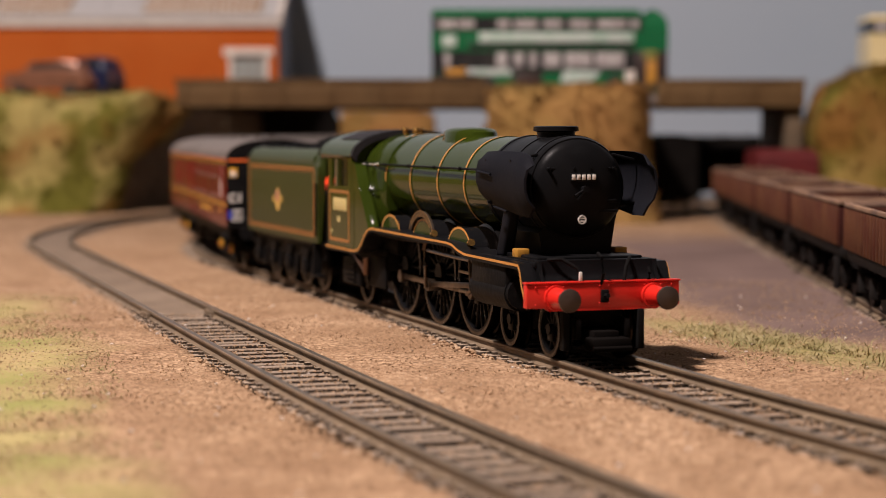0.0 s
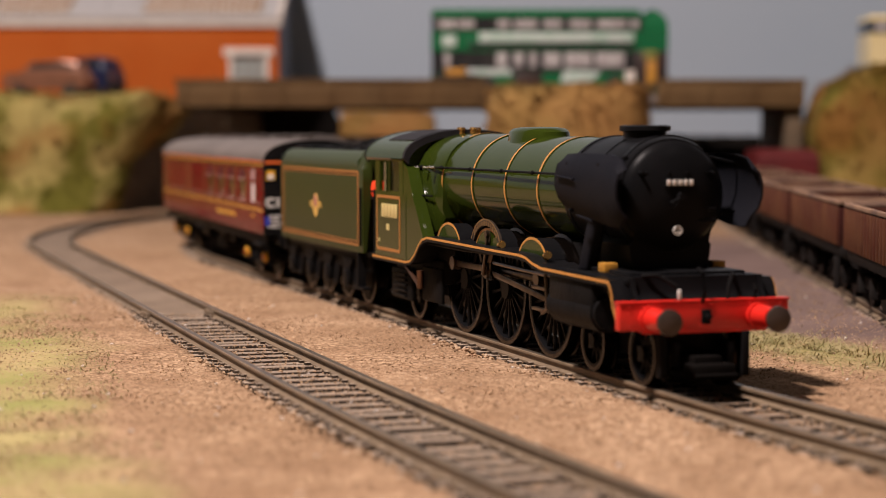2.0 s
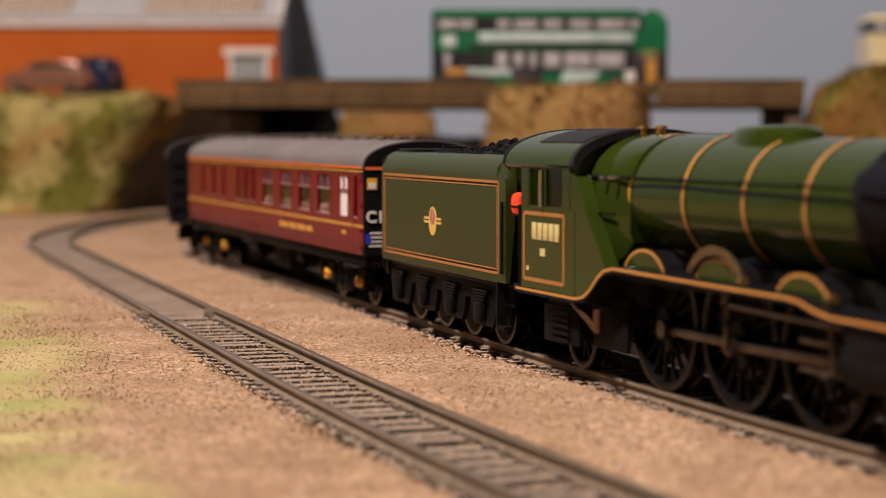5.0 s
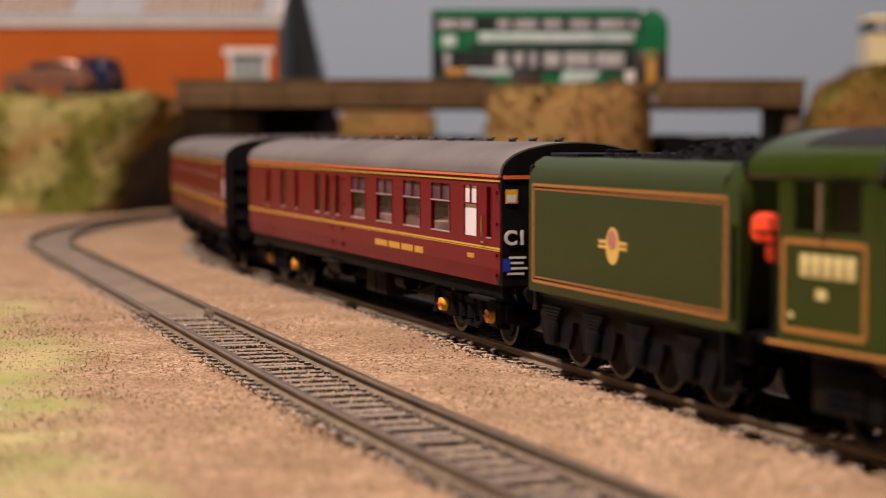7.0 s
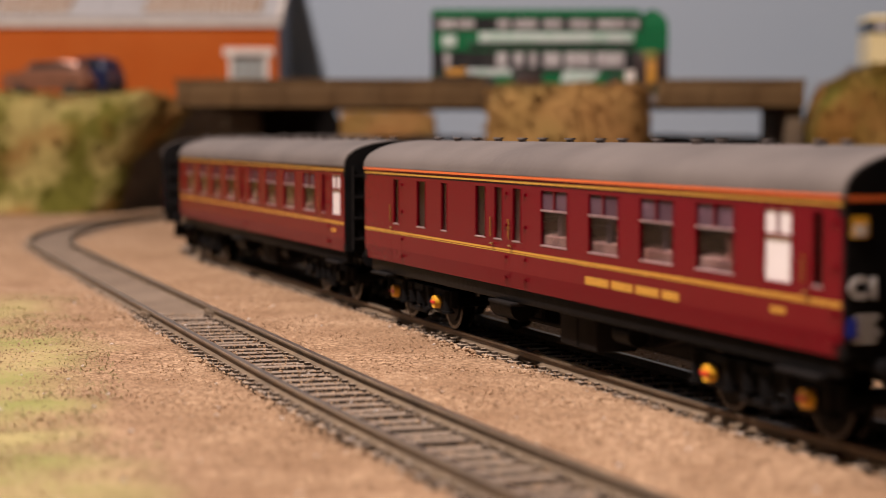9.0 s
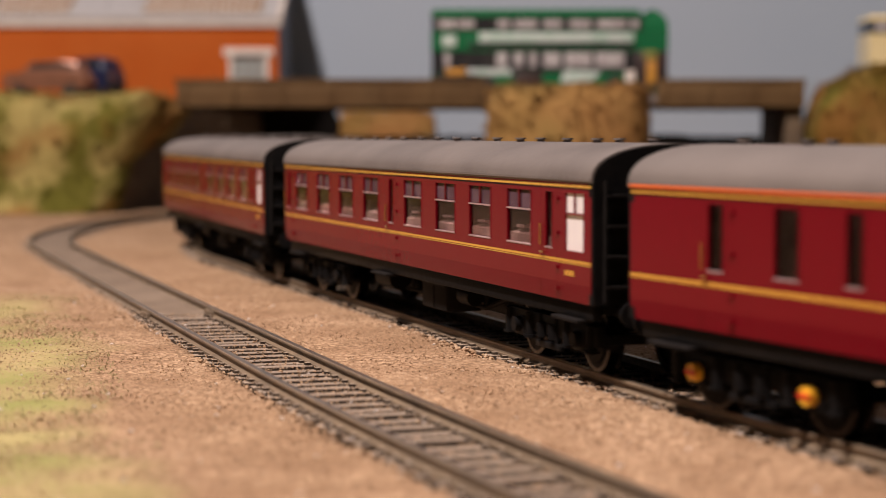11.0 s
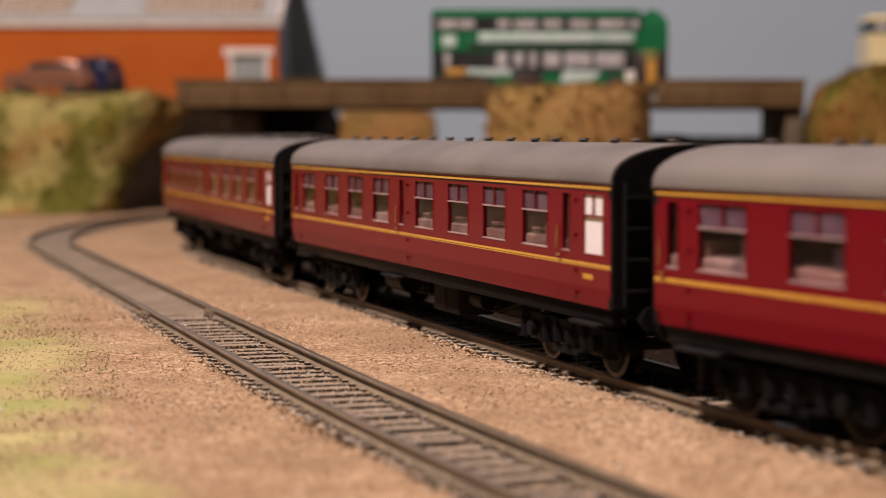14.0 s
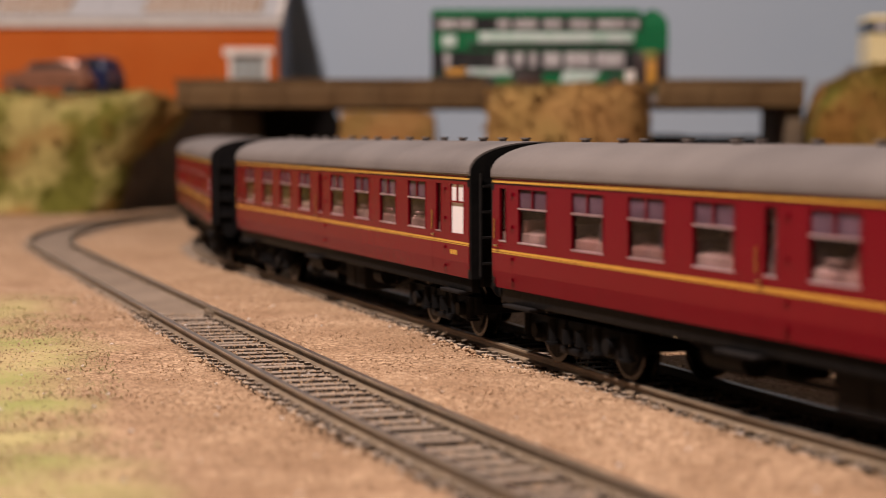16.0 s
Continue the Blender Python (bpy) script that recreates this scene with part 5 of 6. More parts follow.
def build_loco():
    """A streamlined-era express engine; x runs forward from the tender's crest, so that the middle of the engine lies at MID."""
    e = tagged(new("steam_locomotive"), "lined green express steam locomotive with black smokebox and red buffer beam", "locomotive")

    def lp(name, bm, mat, parent=None, label="", smooth=40):
        for v in bm.verts:
            v.co.x += 2.4 * max(0.0, min(1.0, (v.co.x - 213.5) / 6.0)) - MID
        return part(name, bm, mat, parent or e, label, smooth=smooth)

    zc = 36.9

    def circle(x, r, n=48, z=zc, squash=1.0):
        return [(x, r * squash * math.cos(2 * math.pi * k / n), z + r * math.sin(2 * math.pi * k / n)) for k in range(n)]

    # boiler with its lining bands
    bm = fresh()
    loft(bm, [circle(x, r) for x, r in ((96, 12.3), (126, 12.2), (150, 11.8), (187, 11.3))])
    boiler = lp("boiler", bm, "green", label="glossy green boiler barrel")
    for x, r in ((106.3, 12.3), (128.2, 12.2), (149.7, 11.8), (169.5, 11.55)):
        bm = fresh()
        ring(bm, x, r - 0.2, r + 0.14, 1.3, 48, zc)
        band = lp("boiler_band", bm, "green", boiler)
        bm = fresh()
        ring(bm, x, r - 0.2, r + 0.19, 0.75, 48, zc)
        lp("band_lining", bm, "orange_line", band, "thin orange line")
    # wide firebox
    bm = fresh()
    rings = []
    for x, w, foot in ((86, 14.6, 22.5), (97, 14.2, 22.5), (104, 13.2, 25.0), (107, 12.5, 28.0)):
        top = zc + 12.35
        pts = [(x, -w * 0.93, foot), (x, -w, 30), (x, -w * 0.99, 35)]
        for k in range(0, 13):
            a = math.pi * (1 - k / 12)
            pts.append((x, w * 0.97 * math.cos(a), 38 + (top - 38) * math.sin(a) ** 0.85))
        pts += [(x, w * 0.99, 35), (x, w, 30), (x, w * 0.93, foot)]
        rings.append(pts)
    loft(bm, rings)
    fb = lp("firebox", bm, "green", label="green wide firebox casing")
    bm = fresh()
    for x, z in ((91, 31), (94.5, 31), (99, 27.5), (99, 40.5), (92, 40.5), (103, 40.6)):
        rod(bm, (x, -15.1, z), (x, -13.4, z), 0.45, 8)
    lp("washout_plug", bm, "chrome", fb)
    # handrails
    for s in (-1, 1):
        bm = fresh()
        rod(bm, (90, s * 14.0, 40.6), (112, s * 12.7, 40.6), 0.28, 8), rod(bm, (112, s * 12.7, 40.6), (186, s * 12.3, 40.6), 0.28, 8)
        rod(bm, (88, s * 15.2, 33.4), (104, s * 14.2, 33.4), 0.22, 6)
        hr = lp("handrail", bm, "under")
        for x in (94, 106.3, 128.2, 149.7, 169.5):
            bm = fresh()
            bmesh.ops.create_icosphere(bm, subdivisions=1, radius=0.6, matrix=Matrix.Translation((x, s * (12.7 if x > 100 else 13.8), 40.6)))
            lp("knob", bm, "black", hr)
    # dome and safety valves
    bm = fresh()
    rings = []
    for h, k in ((-1.5, 1.08), (0, 1.0), (1.6, 0.97), (2.4, 0.86), (2.75, 0.6), (2.85, 0.1)):
        rings.append([(141 + 12.5 * k * math.cos(2 * math.pi * q / 32), 6.2 * k * math.sin(2 * math.pi * q / 32), 47.9 + h) for q in range(32)])
    loft(bm, rings)
    lp("dome", bm, "green", label="low green banjo dome")
    for x, y in ((91.5, -2.2), (91.5, 2.2), (95, 0)):
        bm = fresh()
        rod(bm, (x, y, 48.0), (x, y, 50.3), 1.0, 14), rod(bm, (x, y, 50.2), (x, y, 50.8), 1.2, 14, 1.0)
        lp("safety_valve", bm, "brass", label="polished brass safety valve")
    # smokebox
    bm = fresh()
    loft(bm, [circle(x, r) for x, r in ((184, 11.5), (185, 11.75), (212, 11.75), (213.4, 11.3))])
    sb = lp("smokebox", bm, "black", label="satin black smokebox")
    for x in (186.5, 200, 210.5):
        bm = fresh()
        ring(bm, x, 11.7, 11.95, 1.2, 48, zc)
        lp("rivet_band", bm, "black", sb)
    bm = fresh()
    loft(bm, [circle(x, r) for x, r in ((213.2, 11.0), (213.7, 10.9), (214.5, 9.6), (215.2, 7.2), (215.7, 4.5), (215.95, 2.2), (216, 0.1))])
    door = lp("smokebox_door", bm, "black", sb)
    bm = fresh()
    box(bm, 214.3, 215.1, -7.8, 7.8, 41.2, 41.6, 0.1)
    for y in (-7.8, -2, 2, 7.8):
        rod(bm, (213.8, y, 41.4), (215.8, y, 41.4), 0.35, 8)
    rod(bm, (215.6, 0, 36.9), (217.2, 0, 36.9), 0.7, 10), rod(bm, (216.9, 0, 36.9), (217, -2.6, 35.4), 0.3, 6), rod(bm, (216.9, 0, 36.9), (217, -2.0, 34.6), 0.3, 6)
    for z in (31.5, 33.8):
        box(bm, 214.2, 215.3, 2, 8.6, z, z + 0.7, 0.15)
    lp("door_fitting", bm, "black", door)
    bm = fresh()
    box(bm, 215.3, 216.15, -3.1, 3.1, 38.6, 40.4, 0.1)
    np_ = lp("number_board", bm, "black", door)
    for k in range(5):
        bm = fresh()
        y = -2.45 + k * 1.22
        box(bm, 216.15, 216.26, y - 0.43, y + 0.43, 38.9, 40.1, 0.08)
        lp("figure", bm, "print_white", np_, "white figure as a bar")
    bm = fresh()
    ring(bm, 215.5, 0.75, 1.0, 0.3, 24, 30.0)
    box(bm, 215.4, 215.6, -0.6, 0.6, 30.15, 30.5), box(bm, 215.4, 215.6, -0.5, 0.5, 29.5, 29.85)
    lp("shed_plate", bm, "print_white", door, "small white oval plate")
    # chimney
    bm = fresh()
    rings = []
    for z, k in ((46.2, 1.06), (47.6, 0.92), (49.5, 0.90), (49.8, 1.08), (50.7, 1.08), (50.9, 0.98), (50.6, 0.7), (48, 0.66)):
        rings.append([(200.5 + 6.4 * k * math.cos(2 * math.pi * q / 36), 4.5 * k * math.sin(2 * math.pi * q / 36), z) for q in range(36)])
    loft(bm, rings)
    lp("chimney", bm, "black", sb)
    # smoke deflectors
    for s in (-1, 1):
        prof = [(14.0, 45.2), (15.4, 43.2), (16.0, 40.0), (16.0, 36.5), (15.2, 33.2), (13.8, 30.6)]
        bm = fresh()
        rings = []
        for x, lift, top in ((190.5, 3.6, -1.3), (193, 2.9, -0.2), (199.5, 2.0, 0.0), (208, 1.0, 0.0), (214, 0.2, -0.1), (217.6, 0.2, -0.8), (219.4, 2.4, -3.0)):
            row = []
            for k, (y, z) in enumerate(prof):
                f = k / (len(prof) - 1)
                row.append((x, s * y, z + lift * f + top * (1 - f)))
            rings.append(row + [(x, q - s * 0.55, z) for x, q, z in row[::-1]])
        loft(bm, rings)
        d = lp("smoke_deflector", bm, "deflector", label="curved black smoke deflector", smooth=35)
        bm = fresh()
        rod(bm, (193, s * 16.4, 40.4), (202, s * 16.6, 39.9), 0.3, 8), rod(bm, (203, s * 16.0, 32.6), (210, s * 15.6, 31.8), 0.28, 8)
        lp("grab_rail", bm, "deflector", d)
        bm = fresh()
        for x in (196, 212):
            rod(bm, (x, s * 15.6, 43), (x, s * 9, 44.5), 0.35, 6), rod(bm, (x, s * 15, 33.5), (x, s * 10.6, 33), 0.35, 6)
        lp("bracket", bm, "black", d)
        # outside steam pipe casing
        bm = fresh()
        slab(bm, [(196.5, 21), (201.5, 21), (206.5, 33.5), (202.5, 33.5)], "y", *sorted((s * 10.6, s * 13.4)))
        bmesh.ops.bevel(bm, geom=list(bm.edges), offset=0.8, segments=3, affect="EDGES", profile=0.5)
        lp("steam_pipe", bm, "deflector", label="dusty black steam pipe casing")
        bm = fresh()
        box(bm, 207.5, 211.0, *sorted((s * 10.4, s * 13.4)), 21.2, 23.4, 0.3)
        lp("lubricator", bm, "ochre", label="ochre lubricator box")
    # saddle
    bm = fresh()
    slab(bm, [(-8, 20), (8, 20), (9, 27), (6, 30), (-6, 30), (-9, 27)], "x", 190, 213)
    lp("saddle", bm, "black")

    # running board with valance and lining
    top = [(62, 16.4), (92, 16.4), (96, 16.9), (99.5, 18.6), (103, 21.3), (106, 22.9), (110, 23.6), (150, 23.3), (174, 23.2), (178, 22.9), (182, 21.9), (187, 21.2), (220, 20.9), (221.2, 19.6), (222.3, 16.5), (224.2, 13.6), (225.8, 12.4)]
    for s in (-1, 1):
        bm = fresh()
        rings = []
        for k, (x, z) in enumerate(top):
            rings.append([(x, s * 17.6, z), (x, s * 17.6, z - 1.3), (x, s * 16.9, z - 1.3), (x, s * 16.9, z - 0.7), (x, s * 8.5, z - 0.7), (x, s * 8.5, z)])
        loft(bm, rings)
        rb = lp("running_board", bm, "black")
        bm = fresh()
        line_strip(bm, [(x, z - 0.35) for x, z in top], s * 17.6, 0.55, s * 0.1)
        lp("valance_lining", bm, "orange_line", rb, "orange lining along the valance")
        bm = fresh()
        slab(bm, [(88, 16.5), (92, 16.5), (96, 17.0), (99.5, 18.7), (103, 21.4), (106, 23.0), (102, 28), (97.5, 33.0), (93, 40.2), (88, 42.0)], "y", *sorted((s * 17.4, s * 14.2)))
        lp("firebox_side_sheet", bm, "green", rb)
        # splashers
        for k, x in enumerate((116.2, 144.8, 173.0)):
            zb = 23.3 if k < 2 else 22.6
            bm = fresh()
            r = 8.6
            pts = [(x + r * math.cos(q), zb - 1.9 + r * 0.66 * math.sin(q)) for q in np.linspace(radians(15), radians(165), 17)]
            slab(bm, pts, "y", *sorted((s * 9.5, s * 14.0)))
            sp = lp("splasher", bm, "black", rb, "black wheel splasher")
            bm = fresh()
            slab(bm, [(px, pz - 0.25) for px, pz in pts], "y", *sorted((s * 14.0, s * 14.07)))
            lp("splasher_face", bm, "green", sp, "green painted face")
            bm = fresh()
            line_strip(bm, pts, s * 14.0, 0.55, s * 0.12)
            lp("splasher_lining", bm, "orange_line", sp)
            if k == 1:
                bm = fresh()
                outer = [(x + 10.4 * math.cos(q), zb - 1.9 + 7.9 * math.sin(q)) for q in np.linspace(radians(22), radians(158), 21)]
                inner = [(x + 9.1 * math.cos(q), zb - 1.9 + 6.5 * math.sin(q)) for q in np.linspace(radians(158), radians(22), 21)]
                slab(bm, outer + inner, "y", *sorted((s * 14.0, s * 14.7)))
                pl = lp("nameplate", bm, "nameplate", sp, "curved dark brass nameplate")
                bm = fresh()
                line_strip(bm, outer, s * 14.7, 0.35, s * 0.12)
                for q in np.linspace(radians(40), radians(140), 12):
                    cx, cz = x + 9.6 * math.cos(q), zb - 1.9 + 7.0 * math.sin(q)
                    box(bm, cx - 0.35, cx + 0.35, *sorted((s * 14.7, s * 14.82)), cz - 0.5, cz + 0.5)
                lp("raised_letter_bars", bm, "brass_dull", pl)
            if k > 0:
                bm = fresh()
                rod(bm, (x + 9.0, s * 14.4, zb + 0.4), (x + 10.2, s * 14.4, zb + 0.8), 0.9, 12), rod(bm, (x + 9.6, s * 14.4, zb - 0.1), (x + 9.6, s * 14.4, zb + 1.6), 0.45, 8)
                lp("oil_cup", bm, "brass", sp)
    bm = fresh()
    box(bm, 188, 222, -14.5, 14.5, 20.0, 21.3, 0.3), box(bm, 196, 219, -12.5, 12.5, 21.3, 22.2, 0.3)
    lp("front_platform", bm, "black")
    bm = fresh()
    for y in (-13.6, 13.6):
        pts = [(206, 17), (225.4, 17.0), (224.6, 17.6), (223.4, 19.0), (222.8, 21.6), (206, 21.6)]
        slab(bm, pts, "y", y - 0.4, y + 0.4)
    slab(bm, [(212, 16.5), (224.5, 16.5), (223.4, 17.4), (222.6, 19.0), (222.4, 21.6), (212, 21.6)], "y", -13.4, 13.4)
    lp("front_apron", bm, "black", label="curved black front apron")
    # cab
    eave = 42.6
    for s in (-1, 1):
        bm = fresh()
        y0, y1 = sorted((s * 16.9, s * 17.5))
        for a, b, c, d in ((64.6, 92, 16.5, 33.6), (64.6, 68.2, 33.6, eave), (86.2, 89.5, 33.6, eave), (68.2, 86.2, 41.9, eave)):
            box(bm, a, b, y0, y1, c, d)
        cs = lp("cab_side", bm, "green")
        bm = fresh()
        for a in (68.2, 76.8, 85.6):
            box(bm, a, a + 0.7, y0 + 0.1, y1 + 0.1, 33.6, 41.9)
        box(bm, 68.2, 86.2, y0 + 0.1, y1 + 0.1, 33.5, 34.1)
        wf = lp("cab_window_frame", bm, "green", cs)
        bm = fresh()
        box(bm, 77, 86, y0 + 0.2, y0 + 0.4, 34, 41.8)
        lp("cab_window_pane", bm, "glass", wf)
        bm = fresh()
        rod(bm, (76.4, s * 18.2, 34), (76.4, s * 18.2, 41.6), 0.45, 8)
        lp("window_bar", bm, "chrome", wf)
        bm = fresh()
        line_strip(bm, [(66.2, 18.4), (86.8, 18.4), (86.8, 32.4), (66.2, 32.4), (66.2, 18.4)], s * 17.5, 0.8, s * 0.1)
        lp("cab_lining", bm, "orange_dull", cs)
        for k in range(5):
            bm = fresh()
            x = 70.6 + k * 2.9
            box(bm, x, x + 2.3, *sorted((s * 17.5, s * 17.62)), 27.0, 30.6, 0.15)
            lp("cab_figure", bm, "cab_figures", cs, "large cream figure as a bar")
        bm = fresh()
        box(bm, 74.8, 77.4, *sorted((s * 17.5, s * 17.6)), 23.6, 25.2), box(bm, 67.6, 68.8, *sorted((s * 17.5, s * 17.6)), 20.2, 21.2)
        lp("small_print", bm, "cab_figures", cs)
        bm = fresh()
        rod(bm, (63.6, s * 17.4, 17), (63.6, s * 17.4, 34), 0.4, 8)
        lp("cab_handrail", bm, "black", cs)
    bm = fresh()
    arc = [(-17.9 * math.cos(math.pi * k / 20), eave + 0.1 + 7.4 * math.sin(math.pi * k / 20) ** 0.9) for k in range(21)]
    loft(bm, [[(x, y, z) for y, z in arc] + [(x, y * 0.965, z - 0.7) for y, z in arc[::-1]] for x in (55.5, 92)])
    roof = lp("cab_roof", bm, "green", label="green cab roof", smooth=35)
    bm = fresh()
    crown = arc[4:17]
    loft(bm, [[(x, y, z + 0.22) for y, z in crown] + [(x, y * 0.99, z - 0.3) for y, z in crown[::-1]] for x in (67.5, 89.5)])
    lp("roof_panel", bm, "cab_roof", roof, "dusty dark grey roof panel", smooth=35)
    bm = fresh()
    box(bm, 68, 80, -6, 6, 49.2, 50.1, 0.3)
    lp("roof_ventilator", bm, "cab_roof", roof)
    for x0, x1 in ((90.5, 92.2), (55.2, 56.4)):
        bm = fresh()
        loft(bm, [[(x, y * 1.006, z + 0.12) for y, z in arc] + [(x, y * 0.93, z - 1.5) for y, z in arc[::-1]] for x in (x0, x1)])
        lp("roof_edge", bm, "cab_roof" if x0 > 80 else "black", roof)
    bm = fresh()
    slab(bm, [(-16.9, 23), (16.9, 23), (16.9, eave)] + [(-y * 0.95, z - 0.6) for y, z in arc] + [(-16.9, eave)], "x", 89.2, 90.2)
    lp("cab_front", bm, "green")
    # the fire's red glow is put into the backhead's base colour
    bm = fresh()
    box(bm, 82, 89, -9, 9, 18, 42, 1.0), rod(bm, (81.6, 0, 26), (82.4, 0, 26), 3, 16)
    for y in (-6, -2, 3, 7):
        rod(bm, (81, y, 34 + y * 0.3), (82.4, y, 34 + y * 0.3), 1.2, 12)
    lp("backhead", bm, "firebox_red", label="cab fittings with the fire's red glow as base colour")
    # firelight is put in as glowing blocks crossed by dark bars
    bm = fresh()
    box(bm, 53.8, 60.2, -16.0, -13.0, 31.4, 36.4, 1.5), box(bm, 57.4, 62.6, -15.6, -13.0, 28.2, 31.9, 1.3)
    glow = lp("firelight", bm, "fire", label="glowing orange-red firelight in the cab opening")
    for z in (31.2, 33.0):
        bm = fresh()
        box(bm, 56.6, 61.4, -16.7, -15.9, z, z + 0.55, 0.15)
        lp("dark_bar", bm, "under", glow)
    bm = fresh()
    box(bm, 58, 89, -16.5, 16.5, 15.2, 16.6, 0.2)
    lp("cab_floor", bm, "black")
    # frames, cylinders, buffer beam
    bm = fresh()
    box(bm, 66, 222, -6.4, 6.4, 7, 20.5, 0.4)
    box(bm, 66, 106, -12, 12, 11, 17, 0.6), box(bm, 84, 112, -11, 11, 16, 25, 0.6)
    box(bm, 108, 190, -7.2, 7.2, 14, 26, 0.5)
    lp("main_frame", bm, "under")
    for s in (-1, 1):
        bm = fresh()
        rod(bm, (190, s * 13.2, 13.6), (213, s * 13.2, 13.6), 4.1, 24), box(bm, 190, 213, *sorted((s * 8, s * 17.0)), 13.0, 20.2, 0.6)
        rod(bm, (188.5, s * 13.6, 13.6), (214.2, s * 13.6, 13.6), 3.4, 20)
        rod(bm, (186, s * 13.2, 19), (216, s * 13.2, 19), 1.9, 14)
        lp("cylinder", bm, "under", label="black outside cylinder")
        bm = fresh()
        tube(bm, [(150, s * 14.6, 19.6), (170, s * 14.6, 19.2), (189, s * 14.4, 19.0)], 0.5)
        lp("radius_rod", bm, "steel")
        bm = fresh()
        tube(bm, [(150.5, s * 15.0, 22.4), (148.6, s * 15.0, 19.6), (149.6, s * 15.0, 15.6)], 0.7)
        lp("curved_link", bm, "steel")
        bm = fresh()
        tube(bm, [(183, s * 14.8, 19.4), (184.2, s * 14.8, 12.2)], 0.55)
        tube(bm, [(184.2, s * 14.8, 12.2), (180.5, s * 14.6, 10.8)], 0.5)
        lp("combination_lever", bm, "steel")
        bm = fresh()
        tube(bm, [(100, s * 15.4, 21.6), (132, s * 15.2, 21.4), (149, s * 15.0, 21.6)], 0.4)
        lp("reach_rod", bm, "under")
        bm = fresh()
        box(bm, 172, 190, *sorted((s * 12.8, s * 13.9)), 15.4, 16.2, 0.15), box(bm, 172, 190, *sorted((s * 12.8, s * 13.9)), 10.8, 11.5, 0.15)
        lp("slide_bar", bm, "steel")
        bm = fresh()
        box(bm, 70, 88, *sorted((s * 13.4, s * 14.6)), 5.5, 13.5, 0.4)
        for k in range(5):
            box(bm, 74, 84, *sorted((s * 14.6, s * 15.3)), 6.2 + k * 1.4, 6.8 + k * 1.4)
        lp("trailing_axlebox", bm, "under")
        bm = fresh()
        box(bm, 90, 106, *sorted((s * 11.5, s * 12.5)), 6, 15, 0.4)
        lp("ashpan", bm, "under")
        bm = fresh()
        rod(bm, (88, s * 16.5, 15.5), (101, s * 16.5, 10.2), 0.55, 8), rod(bm, (101, s * 16.5, 10), (101, s * 16.5, 14.5), 0.9, 10)
        lp("injector_pipe", bm, "copper_pipe", label="copper injector pipe")
    bm = fresh()
    box(bm, 224.2, 226.4, -18.0, 18.0, 11.6, 16.9, 0.25)
    beam = lp("buffer_beam", bm, "red", label="bright red buffer beam")
    bm = fresh()
    slab(bm, [(-18.0, 11.8), (-14.0, 11.8), (-12.6, 10.9), (12.6, 10.9), (14.0, 11.8), (18.0, 11.8), (18.0, 12.6), (-18.0, 12.6)], "x", 224.3, 226.3)
    box(bm, 224.2, 226.6, -18.2, 18.2, 16.9, 17.25, 0.1)
    lp("beam_edge", bm, "red", beam)
    bm = fresh()
    for y in (-16, -13.4, -9.6, -1.1, 1.1, 9.6, 13.4, 16):
        for z in (12.4, 16.2):
            bmesh.ops.create_icosphere(bm, subdivisions=1, radius=0.26, matrix=Matrix.Translation((226.45, y, z)))
    lp("rivet", bm, "red", beam)
    for y in (-11.4, 11.4):
        bm = fresh()
        rod(bm, (226.3, y, 13.9), (227.4, y, 13.9), 2.7, 20), rod(bm, (227.2, y, 13.9), (232.5, y, 13.9), 2.3, 20, 1.9)
        bf = lp("buffer", bm, "red", beam)
        bm = fresh()
        rod(bm, (232.3, y, 13.9), (234.0, y, 13.9), 1.2, 14)
        loft(bm, [[(x, y + r * math.cos(2 * math.pi * k / 28), 13.9 + r * math.sin(2 * math.pi * k / 28)) for k in range(28)] for x, r in ((233.8, 2.2), (234.3, 2.55), (234.9, 2.5), (235.2, 1.6), (235.3, 0.05))])
        lp("buffer_head", bm, "buffer_head", bf, "oily grey-brown steel buffer head")
    bm = fresh()
    box(bm, 226.4, 227.2, -0.9, 0.9, 12.6, 15.4, 0.2), rod(bm, (226.6, 0, 14.0), (228.6, 0, 14.2), 0.5, 8)
    lp("coupling_hook", bm, "under", beam)
    # front hoses and lamp irons
    for pts in ([(226, -0.6, 16.5), (227.5, -0.6, 19), (227, -0.9, 22.5), (225.2, -1.0, 23.2)], [(222, -11.5, 21.8), (224.0, -9.0, 22.0), (225.3, -5.8, 20.0), (225.8, -5.0, 17.2)], [(222, 8.0, 21.9), (224.0, 6.8, 21.6), (225.3, 5.6, 20.0), (225.8, 5.0, 17.2)], [(225.5, 11, 20), (226, 11, 18.9), (225.6, 11, 17.2)]):
        bm = fresh()
        tube(bm, pts, 0.42)
        lp("vacuum_pipe", bm, "under")
    bm = fresh()
    for y in (-5.4,):
        box(bm, 225.8, 226.3, y - 0.35, y + 0.35, 17.3, 19.3, 0.1)
    lp("lamp_iron", bm, "print_white")
    bm = fresh()
    box(bm, 226.0, 231.0, -4.6, 4.6, 2.2, 5.2, 0.6), box(bm, 216, 228, -3, 3, 3.2, 6.5, 0.4), rod(bm, (231, 4.5, 3), (231, -4.5, 3), 0.5)
    lp("tension_lock_coupling", bm, "matt_black", label="black coupling below the beam")
    bm = fresh()
    for s in (-1, 1):
        box(bm, 192, 226, *sorted((s * 5, s * 6.5)), 4.5, 9, 0.4), box(bm, 224, 226.6, *sorted((s * 8.0, s * 9.6)), 2.2, 11, 0.3)
    lp("bogie_frame", bm, "under")
    # wheels
    for x in (116.2, 144.8, 173.0):
        wheelset(x - MID, 13.3, e, 18, "black spoked driving wheels")
